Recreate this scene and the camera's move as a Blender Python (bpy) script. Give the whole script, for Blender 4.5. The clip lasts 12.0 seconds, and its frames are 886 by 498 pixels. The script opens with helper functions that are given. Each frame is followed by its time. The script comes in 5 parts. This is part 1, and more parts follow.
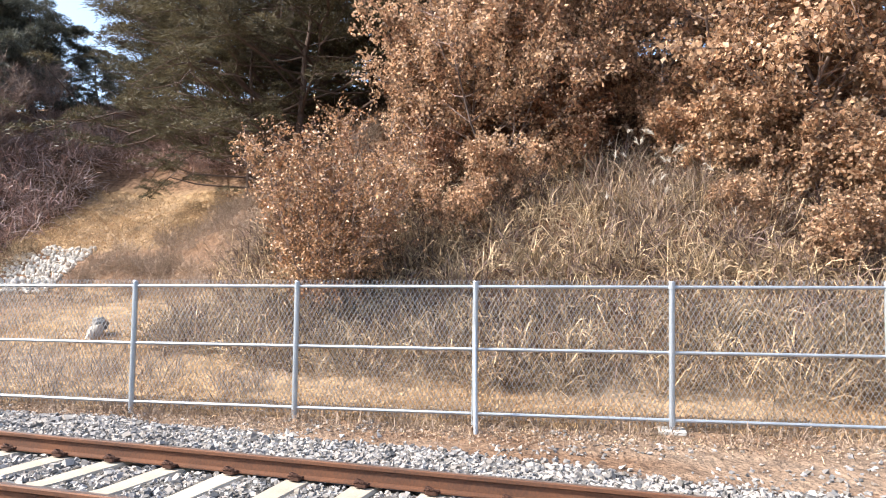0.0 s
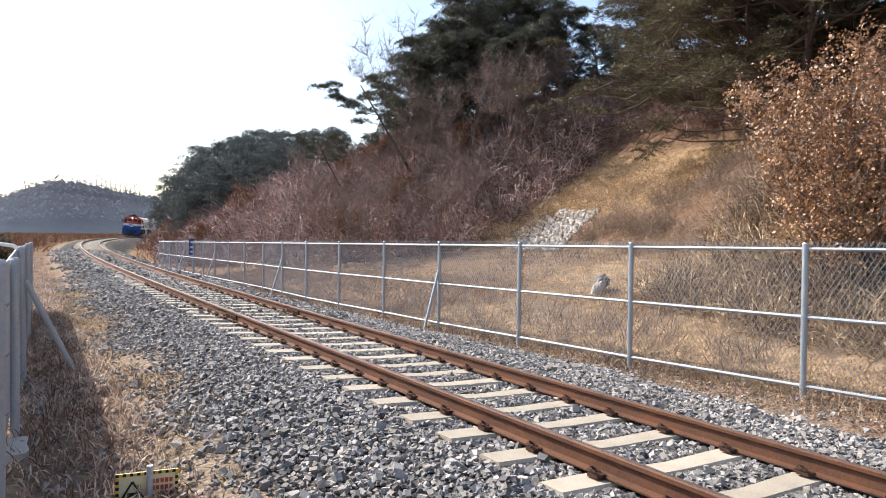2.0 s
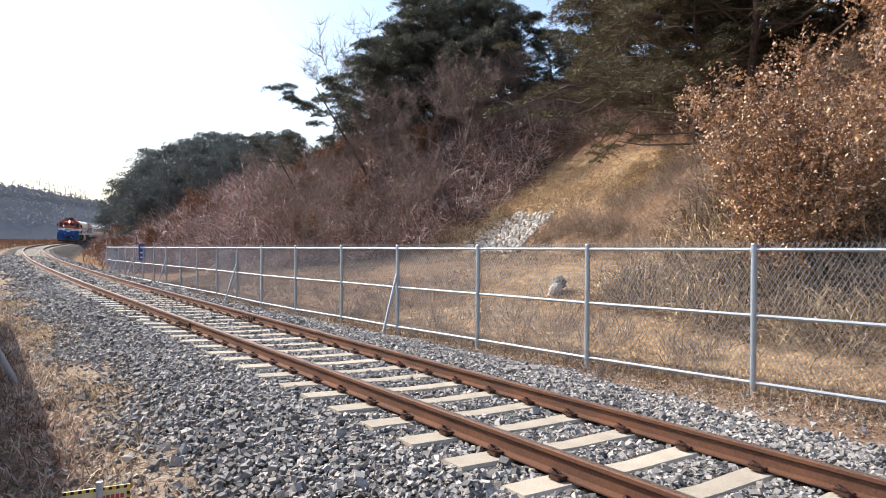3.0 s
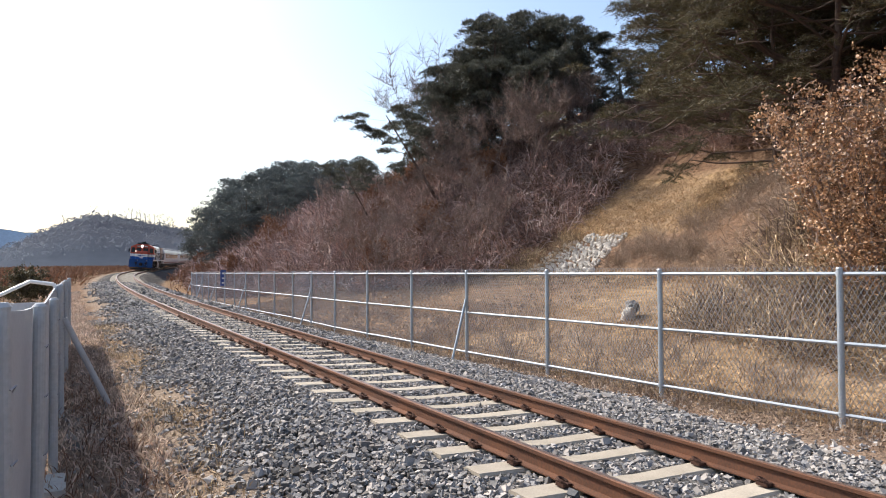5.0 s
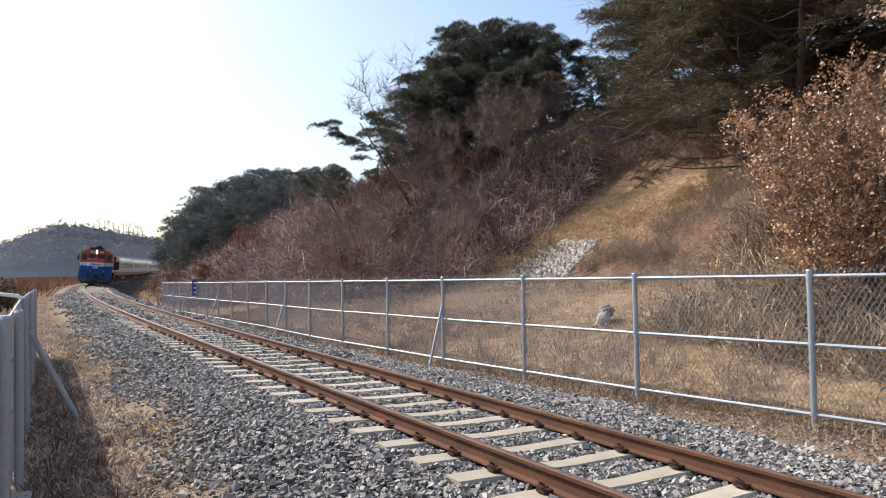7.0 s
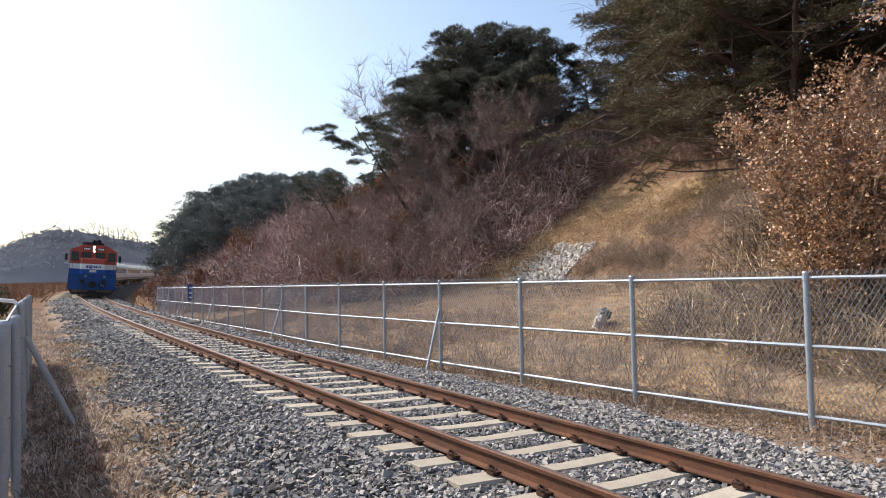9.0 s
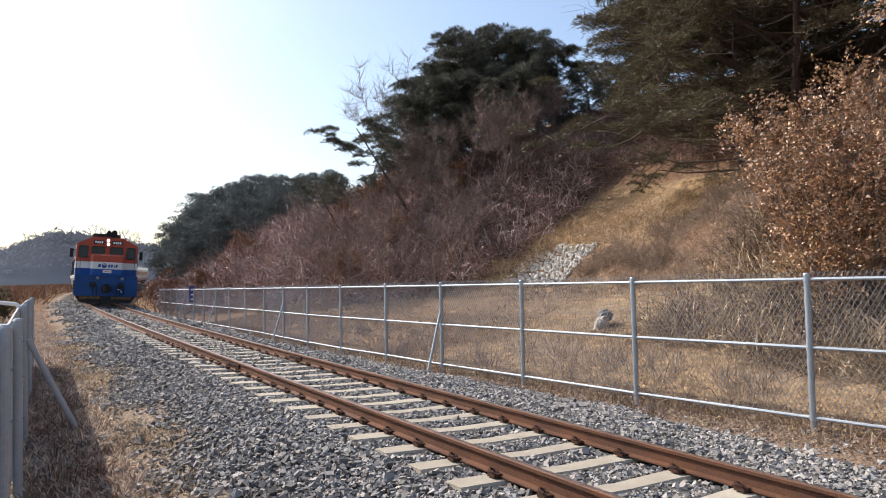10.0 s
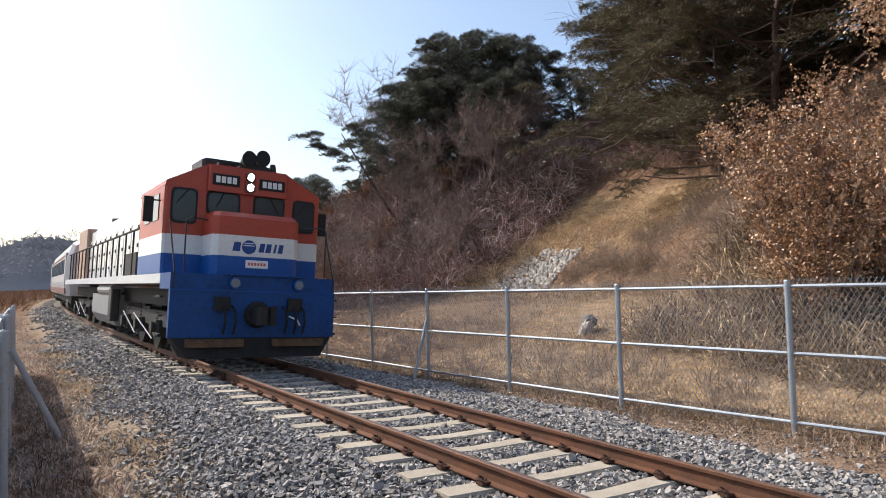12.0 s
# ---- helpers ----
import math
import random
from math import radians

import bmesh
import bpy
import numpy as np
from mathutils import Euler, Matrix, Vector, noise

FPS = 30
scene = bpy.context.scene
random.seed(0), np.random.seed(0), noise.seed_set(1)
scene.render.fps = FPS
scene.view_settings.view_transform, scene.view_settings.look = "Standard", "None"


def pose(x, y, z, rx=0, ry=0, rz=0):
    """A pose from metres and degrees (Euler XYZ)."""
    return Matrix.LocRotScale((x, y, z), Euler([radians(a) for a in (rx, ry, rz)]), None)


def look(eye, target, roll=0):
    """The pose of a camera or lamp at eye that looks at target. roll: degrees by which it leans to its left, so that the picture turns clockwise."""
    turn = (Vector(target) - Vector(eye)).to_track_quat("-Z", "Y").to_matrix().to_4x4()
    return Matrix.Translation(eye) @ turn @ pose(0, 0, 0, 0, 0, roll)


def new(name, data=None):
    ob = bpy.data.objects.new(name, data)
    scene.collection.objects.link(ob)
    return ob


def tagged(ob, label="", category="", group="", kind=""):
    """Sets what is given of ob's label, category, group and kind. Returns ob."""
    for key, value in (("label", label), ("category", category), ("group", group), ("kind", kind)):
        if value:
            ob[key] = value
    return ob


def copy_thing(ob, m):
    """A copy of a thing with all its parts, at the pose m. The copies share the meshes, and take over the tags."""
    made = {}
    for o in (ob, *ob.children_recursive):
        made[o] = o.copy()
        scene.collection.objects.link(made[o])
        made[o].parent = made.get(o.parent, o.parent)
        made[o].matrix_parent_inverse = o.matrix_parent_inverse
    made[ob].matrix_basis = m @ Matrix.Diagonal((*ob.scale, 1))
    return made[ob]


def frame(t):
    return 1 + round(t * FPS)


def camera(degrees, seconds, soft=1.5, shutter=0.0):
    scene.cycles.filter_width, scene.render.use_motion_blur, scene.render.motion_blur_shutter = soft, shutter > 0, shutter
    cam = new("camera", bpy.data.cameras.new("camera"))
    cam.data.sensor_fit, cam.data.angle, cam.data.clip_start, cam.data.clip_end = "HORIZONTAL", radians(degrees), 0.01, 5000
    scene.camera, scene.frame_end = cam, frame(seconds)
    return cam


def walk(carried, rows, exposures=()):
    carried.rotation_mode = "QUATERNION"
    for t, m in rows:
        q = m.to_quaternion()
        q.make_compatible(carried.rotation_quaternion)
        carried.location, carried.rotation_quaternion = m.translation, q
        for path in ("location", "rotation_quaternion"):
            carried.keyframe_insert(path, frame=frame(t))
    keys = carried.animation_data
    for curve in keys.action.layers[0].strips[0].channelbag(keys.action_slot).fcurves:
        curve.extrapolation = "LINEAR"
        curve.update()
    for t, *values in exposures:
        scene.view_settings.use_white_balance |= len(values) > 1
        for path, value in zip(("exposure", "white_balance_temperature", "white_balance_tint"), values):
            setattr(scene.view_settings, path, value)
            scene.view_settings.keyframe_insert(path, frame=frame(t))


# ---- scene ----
cam = camera(68.64, 12.0, soft=1.0)
PATH = [
    (0, pose(-0.187, -0.108, 1.426, 93.11, -1.12, -75.05)),
    (0.5, pose(-0.062, -0.071, 1.451, 88.98, -1.36, -58.34)),
    (1, pose(-0.001, 0.001, 1.455, 88.59, -1.30, -44.41)),
    (1.5, pose(0.022, 0.013, 1.475, 88.60, -1.07, -35.50)),
    (2, pose(0.048, 0.021, 1.483, 88.61, -0.87, -33.24)),
    (2.5, pose(0.060, 0.053, 1.498, 88.63, -0.66, -36.05)),
    (3, pose(0.048, 0.051, 1.494, 88.89, -0.42, -37.01)),
    (3.5, pose(0.048, 0.004, 1.509, 88.98, -0.28, -31.77)),
    (5.5, pose(0.045, -0.027, 1.557, 91.16, 0.28, -30.84)),
    (6, pose(0.049, -0.022, 1.563, 91.25, 0.38, -31.68)),
    (6.5, pose(0.032, 0.005, 1.554, 91.37, 0.50, -32.44)),
    (7, pose(0.042, 0.013, 1.546, 91.45, 0.82, -33.02)),
    (9, pose(0.021, 0.023, 1.541, 91.79, 1.06, -33.39)),
    (9.5, pose(0.021, 0.022, 1.543, 91.85, 1.10, -33.32)),
    (10, pose(0.023, 0.013, 1.552, 91.90, 1.16, -33.26)),
    (10.5, pose(0.014, 0.003, 1.576, 91.99, 1.19, -33.42)),
    (11, pose(0.015, -0.006, 1.580, 92.12, 1.23, -33.88)),
    (11.5, pose(0.004, 0.000, 1.586, 92.14, 1.31, -34.44)),
    (12, pose(-0.031, -0.015, 1.599, 92.25, 1.34, -34.61)),
]
walk(cam, PATH, exposures=((0, 1.46), (0.5, 1.35), (1.0, 1.1), (3.5, 0.88), (5.5, 0.68), (12, 0.55)))

# ---- sky and sun ----
SUN_AZ, SUN_EL = -27.0, 43.0
world = bpy.data.worlds.new("world")
scene.world = world
world.use_nodes = True
wn = world.node_tree
wn.nodes.clear()
w_out = wn.nodes.new("ShaderNodeOutputWorld")
w_bg = wn.nodes.new("ShaderNodeBackground")
w_sky = wn.nodes.new("ShaderNodeTexSky")
w_sky.sky_type, w_sky.sun_disc = "NISHITA", False
w_sky.sun_elevation, w_sky.sun_rotation = radians(SUN_EL), radians(SUN_AZ)
w_sky.air_density, w_sky.dust_density, w_sky.ozone_density = 1.0, 2.2, 1.0
w_bg.inputs["Strength"].default_value = 0.15
wn.links.new(w_sky.outputs[0], w_bg.inputs[0])
wn.links.new(w_bg.outputs[0], w_out.inputs[0])
sun_data = bpy.data.lights.new("sun", "SUN")
sun_data.energy, sun_data.angle, sun_data.color = 3.8, radians(0.53), (1.0, 0.95, 0.88)
sun = new("sun", sun_data)
sun_from = Vector((math.sin(radians(SUN_AZ)) * math.cos(radians(SUN_EL)),
                   math.cos(radians(SUN_AZ)) * math.cos(radians(SUN_EL)), math.sin(radians(SUN_EL))))
sun.matrix_world = look(sun_from * 300, (0, 0, 0))

rng = np.random.default_rng(7)


# ---- materials ----
def mat(name, col, rough=0.8, metal=0.0, col2=None, scale=6.0, fine=60.0, bump=0.0, spread=0.25,
        island=0.0, obrandom=0.0, spec=0.3, leaf=0.0, coat=0.0, tint=None):
    """Two-scale noise between col and col2; island and obrandom vary the value piece by piece."""
    m = bpy.data.materials.new(name)
    m.use_nodes = True
    nt = m.node_tree
    b = nt.nodes["Principled BSDF"]
    b.inputs["Roughness"].default_value = rough
    b.inputs["Metallic"].default_value = metal
    b.inputs["Specular IOR Level"].default_value = spec
    b.inputs["Coat Weight"].default_value = coat
    co = nt.nodes.new("ShaderNodeTexCoord")
    if col2 is None:
        col2 = tuple(c * (1 - spread) for c in col)
    n1 = nt.nodes.new("ShaderNodeTexNoise")
    n1.inputs["Scale"].default_value, n1.inputs["Detail"].default_value = scale, 5
    n2 = nt.nodes.new("ShaderNodeTexNoise")
    n2.inputs["Scale"].default_value, n2.inputs["Detail"].default_value = fine, 3
    for n in (n1, n2):
        nt.links.new(co.outputs["Object"], n.inputs["Vector"])
    add = nt.nodes.new("ShaderNodeMath")
    add.operation = "MULTIPLY_ADD"
    add.inputs[1].default_value = 0.5
    nt.links.new(n2.outputs[0], add.inputs[0])
    half = nt.nodes.new("ShaderNodeMath")
    half.operation = "MULTIPLY"
    half.inputs[1].default_value = 0.5
    nt.links.new(n1.outputs[0], half.inputs[0])
    nt.links.new(half.outputs[0], add.inputs[2])
    ramp = nt.nodes.new("ShaderNodeMapRange")
    ramp.inputs["From Min"].default_value, ramp.inputs["From Max"].default_value = 0.35, 0.65
    nt.links.new(add.outputs[0], ramp.inputs["Value"])
    mix = nt.nodes.new("ShaderNodeMix")
    mix.data_type = "RGBA"
    mix.inputs[6].default_value, mix.inputs[7].default_value = (*col, 1), (*col2, 1)
    nt.links.new(ramp.outputs[0], mix.inputs[0])
    out = mix.outputs[2]
    if tint:
        src = nt.nodes.new("ShaderNodeNewGeometry")
        white = nt.nodes.new("ShaderNodeTexWhiteNoise")
        white.noise_dimensions = "1D"
        nt.links.new(src.outputs["Random Per Island"], white.inputs["W"])
        mt = nt.nodes.new("ShaderNodeMix")
        mt.data_type = "RGBA"
        mt.inputs[7].default_value = (*tint, 1)
        nt.links.new(white.outputs["Value"], mt.inputs[0])
        nt.links.new(out, mt.inputs[6])
        out = mt.outputs[2]
    for amount, node, socket in ((island, "ShaderNodeNewGeometry", "Random Per Island"), (obrandom, "ShaderNodeObjectInfo", "Random")):
        if amount:
            src = nt.nodes.new(node)
            mr = nt.nodes.new("ShaderNodeMapRange")
            mr.inputs["To Min"].default_value, mr.inputs["To Max"].default_value = 1 - amount, 1 + amount
            nt.links.new(src.outputs[socket], mr.inputs["Value"])
            hsv = nt.nodes.new("ShaderNodeHueSaturation")
            nt.links.new(out, hsv.inputs["Color"])
            nt.links.new(mr.outputs[0], hsv.inputs["Value"])
            out = hsv.outputs[0]
    nt.links.new(out, b.inputs["Base Color"])
    if bump:
        bp = nt.nodes.new("ShaderNodeBump")
        bp.inputs["Strength"].default_value, bp.inputs["Distance"].default_value = bump, 0.02
        nt.links.new(add.outputs[0], bp.inputs["Height"])
        nt.links.new(bp.outputs[0], b.inputs["Normal"])
    if leaf:
        tr = nt.nodes.new("ShaderNodeBsdfTranslucent")
        nt.links.new(out, tr.inputs["Color"])
        ms = nt.nodes.new("ShaderNodeMixShader")
        ms.inputs[0].default_value = leaf
        nt.links.new(b.outputs[0], ms.inputs[1])
        nt.links.new(tr.outputs[0], ms.inputs[2])
        nt.links.new(ms.outputs[0], nt.nodes["Material Output"].inputs[0])
    return m


def glow(name, col, strength):
    m = mat(name, col, 0.2)
    b = m.node_tree.nodes["Principled BSDF"]
    b.inputs["Emission Color"].default_value = (*col, 1)
    b.inputs["Emission Strength"].default_value = strength
    return m


M_STONE = mat("ballast_stone", (0.23, 0.228, 0.23), 0.85, col2=(0.12, 0.12, 0.125), scale=9, fine=70, island=0.6, tint=(0.33, 0.292, 0.255))
M_STONE_OB = mat("ballast_stone_loose", (0.3, 0.28, 0.265), 0.85, col2=(0.15, 0.145, 0.145), scale=9, fine=70, obrandom=0.5)
M_RAIL = mat("rusty_rail", (0.165, 0.072, 0.038), 0.65, 0.25, col2=(0.085, 0.044, 0.03), scale=3, fine=50, bump=0.15)
M_RAILTOP = mat("worn_rail_top", (0.42, 0.33, 0.29), 0.35, 0.8, col2=(0.3, 0.2, 0.16), scale=2, fine=60)
M_SLEEPER = mat("concrete_sleeper", (0.45, 0.39, 0.31), 0.9, col2=(0.33, 0.285, 0.225), scale=4, fine=60, bump=0.3, obrandom=0.12)
M_CLIP = mat("rusty_clip", (0.08, 0.04, 0.028), 0.7, 0.4, scale=20, fine=90)
M_GALV = mat("galvanised_steel", (0.43, 0.46, 0.49), 0.5, 0.7, col2=(0.34, 0.37, 0.41), scale=5, fine=40, bump=0.05)
M_WIRE = mat("galvanised_wire", (0.4, 0.41, 0.43), 0.45, 0.7, scale=5, fine=40)
M_OLDPOST = mat("weathered_grey_post", (0.5, 0.51, 0.52), 0.6, 0.1, col2=(0.4, 0.41, 0.42), scale=4, fine=40, bump=0.1)
M_PANEL = mat("grey_sheet_panel", (0.5, 0.51, 0.53), 0.7, 0.05, col2=(0.43, 0.44, 0.46), scale=2, fine=30, bump=0.05)
M_CONC = mat("pale_concrete", (0.5, 0.48, 0.44), 0.9, scale=5, fine=50, bump=0.3)
M_BARK = mat("pine_bark", (0.13, 0.085, 0.065), 0.9, col2=(0.06, 0.045, 0.04), scale=6, fine=40, bump=0.8)
M_TWIG = mat("bare_twig", (0.3, 0.225, 0.19), 0.9, col2=(0.12, 0.085, 0.075), scale=0.5, fine=6, island=0.5)
M_SCRUB = mat("scrub_twigs", (0.6, 0.46, 0.42), 0.85, col2=(0.14, 0.1, 0.1), scale=0.3, fine=5, island=0.7, tint=(0.27, 0.155, 0.115))
M_BRIAR = mat("dark_briar", (0.26, 0.18, 0.15), 0.85, col2=(0.06, 0.042, 0.04), scale=0.8, fine=7, island=0.6)
M_STEM = mat("pale_cane", (0.55, 0.45, 0.41), 0.8, col2=(0.25, 0.17, 0.15), scale=0.6, fine=6, island=0.5)
M_NEEDLE = mat("pine_needles", (0.13, 0.128, 0.092), 0.5, col2=(0.055, 0.06, 0.052), scale=0.5, fine=6, island=0.5, obrandom=0.2, spec=0.2, leaf=0.15)
# needle colour lightened and blued to stand for haze with distance
M_NEEDLE_FAR = mat("haze_tinted_needles", (0.115, 0.13, 0.125), 0.6, col2=(0.07, 0.084, 0.086), scale=0.3, fine=4, island=0.3, obrandom=0.15, leaf=0.2)
M_NEEDLE_Y = mat("olive_needles", (0.135, 0.112, 0.055), 0.5, col2=(0.052, 0.046, 0.034), scale=0.35, fine=6, island=0.5, spec=0.2, leaf=0.22)
M_OAK = mat("dry_oak_leaves", (0.62, 0.42, 0.265), 0.5, col2=(0.2, 0.105, 0.062), scale=0.9, fine=10, island=0.6, obrandom=0.15, leaf=0.42, spec=0.45)
M_BUSH = mat("dry_bush_leaves", (0.56, 0.35, 0.19), 0.4, col2=(0.18, 0.075, 0.035), scale=1.2, fine=12, island=0.6, leaf=0.15, spec=0.6)
M_STRAW = mat("dry_straw", (0.6, 0.45, 0.28), 0.65, col2=(0.085, 0.052, 0.034), scale=1.2, fine=9, island=0.65, leaf=0.15)
M_LAWN = mat("golden_grass", (0.54, 0.37, 0.21), 0.7, col2=(0.25, 0.16, 0.095), scale=0.5, fine=6, island=0.35, leaf=0.2)
M_WEED = mat("grey_brown_weeds", (0.36, 0.27, 0.2), 0.8, col2=(0.2, 0.145, 0.11), scale=1, fine=8, island=0.45, leaf=0.15)
# weed colour paled to stand for sky light filling the fence's shadow
M_PATHWEED = mat("sky_filled_weed", (0.72, 0.58, 0.46), 0.8, col2=(0.26, 0.17, 0.13), scale=1.5, fine=8, island=0.6, leaf=0.2)
M_REVET = mat("pale_revetment_stone", (0.56, 0.51, 0.45), 0.9, col2=(0.34, 0.31, 0.27), scale=3, fine=25, bump=0.3, obrandom=0.2)
M_PLUME = mat("reed_plume", (0.62, 0.56, 0.48), 0.8, scale=8, fine=60, island=0.2, leaf=0.3)
M_LITTER = mat("leaf_litter", (0.25, 0.12, 0.065), 0.8, col2=(0.14, 0.075, 0.045), scale=1.2, fine=12, island=0.5, leaf=0.1)
M_ROCK = mat("pale_rock", (0.34, 0.32, 0.3), 0.9, col2=(0.16, 0.15, 0.14), scale=3, fine=25, bump=0.3, obrandom=0.2)
# aerial haze is put into these two colours for far hill and ridge
M_HAZE = mat("haze_tinted_woods", (0.19, 0.212, 0.25), 1.0, col2=(0.165, 0.185, 0.22), scale=0.02, fine=0.2, spec=0.0, leaf=0.5)
M_HAZE2 = mat("haze_tinted_ridge", (0.42, 0.5, 0.58), 1.0, scale=0.01, fine=0.2, spec=0.0)


def ground_material():
    """Dry grass, bare soil, mown lawn and leaf litter, blended by vertex weights of cover (r grass, g litter, b gravel)."""
    m = bpy.data.materials.new("ground_cover")
    m.use_nodes = True
    nt = m.node_tree
    b = nt.nodes["Principled BSDF"]
    b.inputs["Roughness"].default_value, b.inputs["Specular IOR Level"].default_value = 0.95, 0.0
    co = nt.nodes.new("ShaderNodeTexCoord")
    at = nt.nodes.new("ShaderNodeVertexColor")
    at.layer_name = "cover"
    sep = nt.nodes.new("ShaderNodeSeparateColor")
    nt.links.new(at.outputs[0], sep.inputs[0])
    def noise_mix(c1, c2, sc, lo=0.35, hi=0.65):
        n = nt.nodes.new("ShaderNodeTexNoise")
        n.inputs["Scale"].default_value, n.inputs["Detail"].default_value, n.inputs["Roughness"].default_value = sc, 8, 0.7
        nt.links.new(co.outputs["Object"], n.inputs["Vector"])
        r = nt.nodes.new("ShaderNodeMapRange")
        r.inputs["From Min"].default_value, r.inputs["From Max"].default_value = lo, hi
        nt.links.new(n.outputs[0], r.inputs["Value"])
        x = nt.nodes.new("ShaderNodeMix")
        x.data_type = "RGBA"
        x.inputs[6].default_value, x.inputs[7].default_value = (*c1, 1), (*c2, 1)
        nt.links.new(r.outputs[0], x.inputs[0])
        return x.outputs[2], n.outputs[0]
    grass, h1 = noise_mix((0.14, 0.09, 0.055), (0.48, 0.325, 0.18), 3.0)
    # litter tone is darkened to stand for shade in gaps between stems
    litter, h2 = noise_mix((0.085, 0.052, 0.037), (0.27, 0.17, 0.11), 5.0)
    # gravel tone is kept dark as painted shade between the loose stones
    gravel, h3 = noise_mix((0.045, 0.043, 0.042), (0.2, 0.185, 0.17), 16.0, 0.4, 0.62)
    soil, h4 = noise_mix((0.2, 0.155, 0.12), (0.36, 0.28, 0.21), 5.0)
    cur = soil
    for i, src in enumerate((grass, litter, gravel)):
        x = nt.nodes.new("ShaderNodeMix")
        x.data_type = "RGBA"
        nt.links.new(sep.outputs[i], x.inputs[0])
        nt.links.new(cur, x.inputs[6])
        nt.links.new(src, x.inputs[7])
        cur = x.outputs[2]
    nt.links.new(cur, b.inputs["Base Color"])
    n = nt.nodes.new("ShaderNodeTexNoise")
    n.inputs["Scale"].default_value, n.inputs["Detail"].default_value = 18, 6
    nt.links.new(co.outputs["Object"], n.inputs["Vector"])
    bp = nt.nodes.new("ShaderNodeBump")
    bp.inputs["Strength"].default_value, bp.inputs["Distance"].default_value = 1.0, 0.06
    nt.links.new(n.outputs[0], bp.inputs["Height"])
    nt.links.new(bp.outputs[0], b.inputs["Normal"])
    return m


M_GROUND = ground_material()


# ---- mesh helpers ----
class Geo:
    """Collects vertices and faces for one mesh."""

    def __init__(self):
        self.v, self.f, self.m = [], [], []

    def face(self, pts, mi=0):
        n = len(self.v)
        self.v += [tuple(p) for p in pts]
        self.f.append(tuple(range(n, n + len(pts))))
        self.m.append(mi)

    def prism(self, ring0, ring1, mi=0, caps=True):
        n, k = len(self.v), len(ring0)
        self.v += [tuple(p) for p in ring0] + [tuple(p) for p in ring1]
        for i in range(k):
            j = (i + 1) % k
            self.f.append((n + i, n + j, n + k + j, n + k + i))
            self.m.append(mi)
        if caps:
            self.f += [tuple(range(n + k - 1, n - 1, -1)), tuple(range(n + k, n + 2 * k))]
            self.m += [mi, mi]
        return self

    def box(self, x0, x1, y0, y1, z0, z1, c=0.0, mi=0):
        """A box with its upright edges cut by c."""
        if c:
            ring = [(x0 + c, y0), (x1 - c, y0), (x1, y0 + c), (x1, y1 - c), (x1 - c, y1), (x0 + c, y1), (x0, y1 - c), (x0, y0 + c)]
        else:
            ring = [(x0, y0), (x1, y0), (x1, y1), (x0, y1)]
        return self.prism([(x, y, z0) for x, y in ring], [(x, y, z1) for x, y in ring], mi)

    def tube(self, a, b, r0, r1=None, k=8, mi=0, caps=True):
        a, b = Vector(a), Vector(b)
        r1 = r0 if r1 is None else r1
        q = (b - a).to_track_quat("Z", "Y")
        ring = [q @ Vector((math.cos(2 * math.pi * i / k), math.sin(2 * math.pi * i / k), 0)) for i in range(k)]
        return self.prism([a + u * r0 for u in ring], [b + u * r1 for u in ring], mi, caps)

    def path(self, pts, r, k=8, mi=0):
        for a, b in zip(pts, pts[1:]):
            self.tube(a, b, r, r, k, mi)
        return self

    def loft(self, rings, mi=0, caps=True):
        n, k = len(self.v), len(rings[0])
        for ring in rings:
            self.v += [tuple(p) for p in ring]
        for a in range(len(rings) - 1):
            for i in range(k):
                j = (i + 1) % k
                self.f.append((n + a * k + i, n + a * k + j, n + (a + 1) * k + j, n + (a + 1) * k + i))
                self.m.append(mi)
        if caps:
            e = n + (len(rings) - 1) * k
            self.f += [tuple(range(n + k - 1, n - 1, -1)), tuple(range(e, e + k))]
            self.m += [mi, mi]
        return self

    def mesh(self, name, mats):
        me = bpy.data.meshes.new(name)
        me.from_pydata(self.v, [], self.f)
        for m in mats if isinstance(mats, (list, tuple)) else [mats]:
            me.materials.append(m)
        if any(self.m):
            me.polygons.foreach_set("material_index", self.m)
        me.update()
        return me


def part(name, geo, material, parent=None, label="", m=None, smooth=False):
    me = geo if isinstance(geo, bpy.types.Mesh) else geo.mesh(name, material)
    if smooth:
        me.polygons.foreach_set("use_smooth", [True] * len(me.polygons))
    ob = new(name, me)
    if parent:
        ob.parent = parent
    if m is not None:
        ob.matrix_basis = m
    if label:
        ob["label"] = label
    return ob


def thing(name, m, label, category, group="", kind=""):
    ob = new(name)
    ob.matrix_basis = m
    ob.empty_display_size = 0.2
    return tagged(ob, label, category, group, kind)


def tris_mesh(name, verts, faces, material, mat_idx=None):
    """Mesh from numpy arrays: verts (n,3), faces (m,k)."""
    me = bpy.data.meshes.new(name)
    k = faces.shape[1]
    me.vertices.add(len(verts))
    me.vertices.foreach_set("co", np.ascontiguousarray(verts, dtype=np.float32).ravel())
    me.loops.add(faces.size)
    me.loops.foreach_set("vertex_index", np.ascontiguousarray(faces, dtype=np.int32).ravel())
    me.polygons.add(len(faces))
    me.polygons.foreach_set("loop_start", np.arange(len(faces), dtype=np.int32) * k)
    for m in material if isinstance(material, (list, tuple)) else [material]:
        me.materials.append(m)
    if mat_idx is not None:
        me.polygons.foreach_set("material_index", mat_idx.astype(np.int32))
    me.update(calc_edges=True)
    me.validate()
    return me


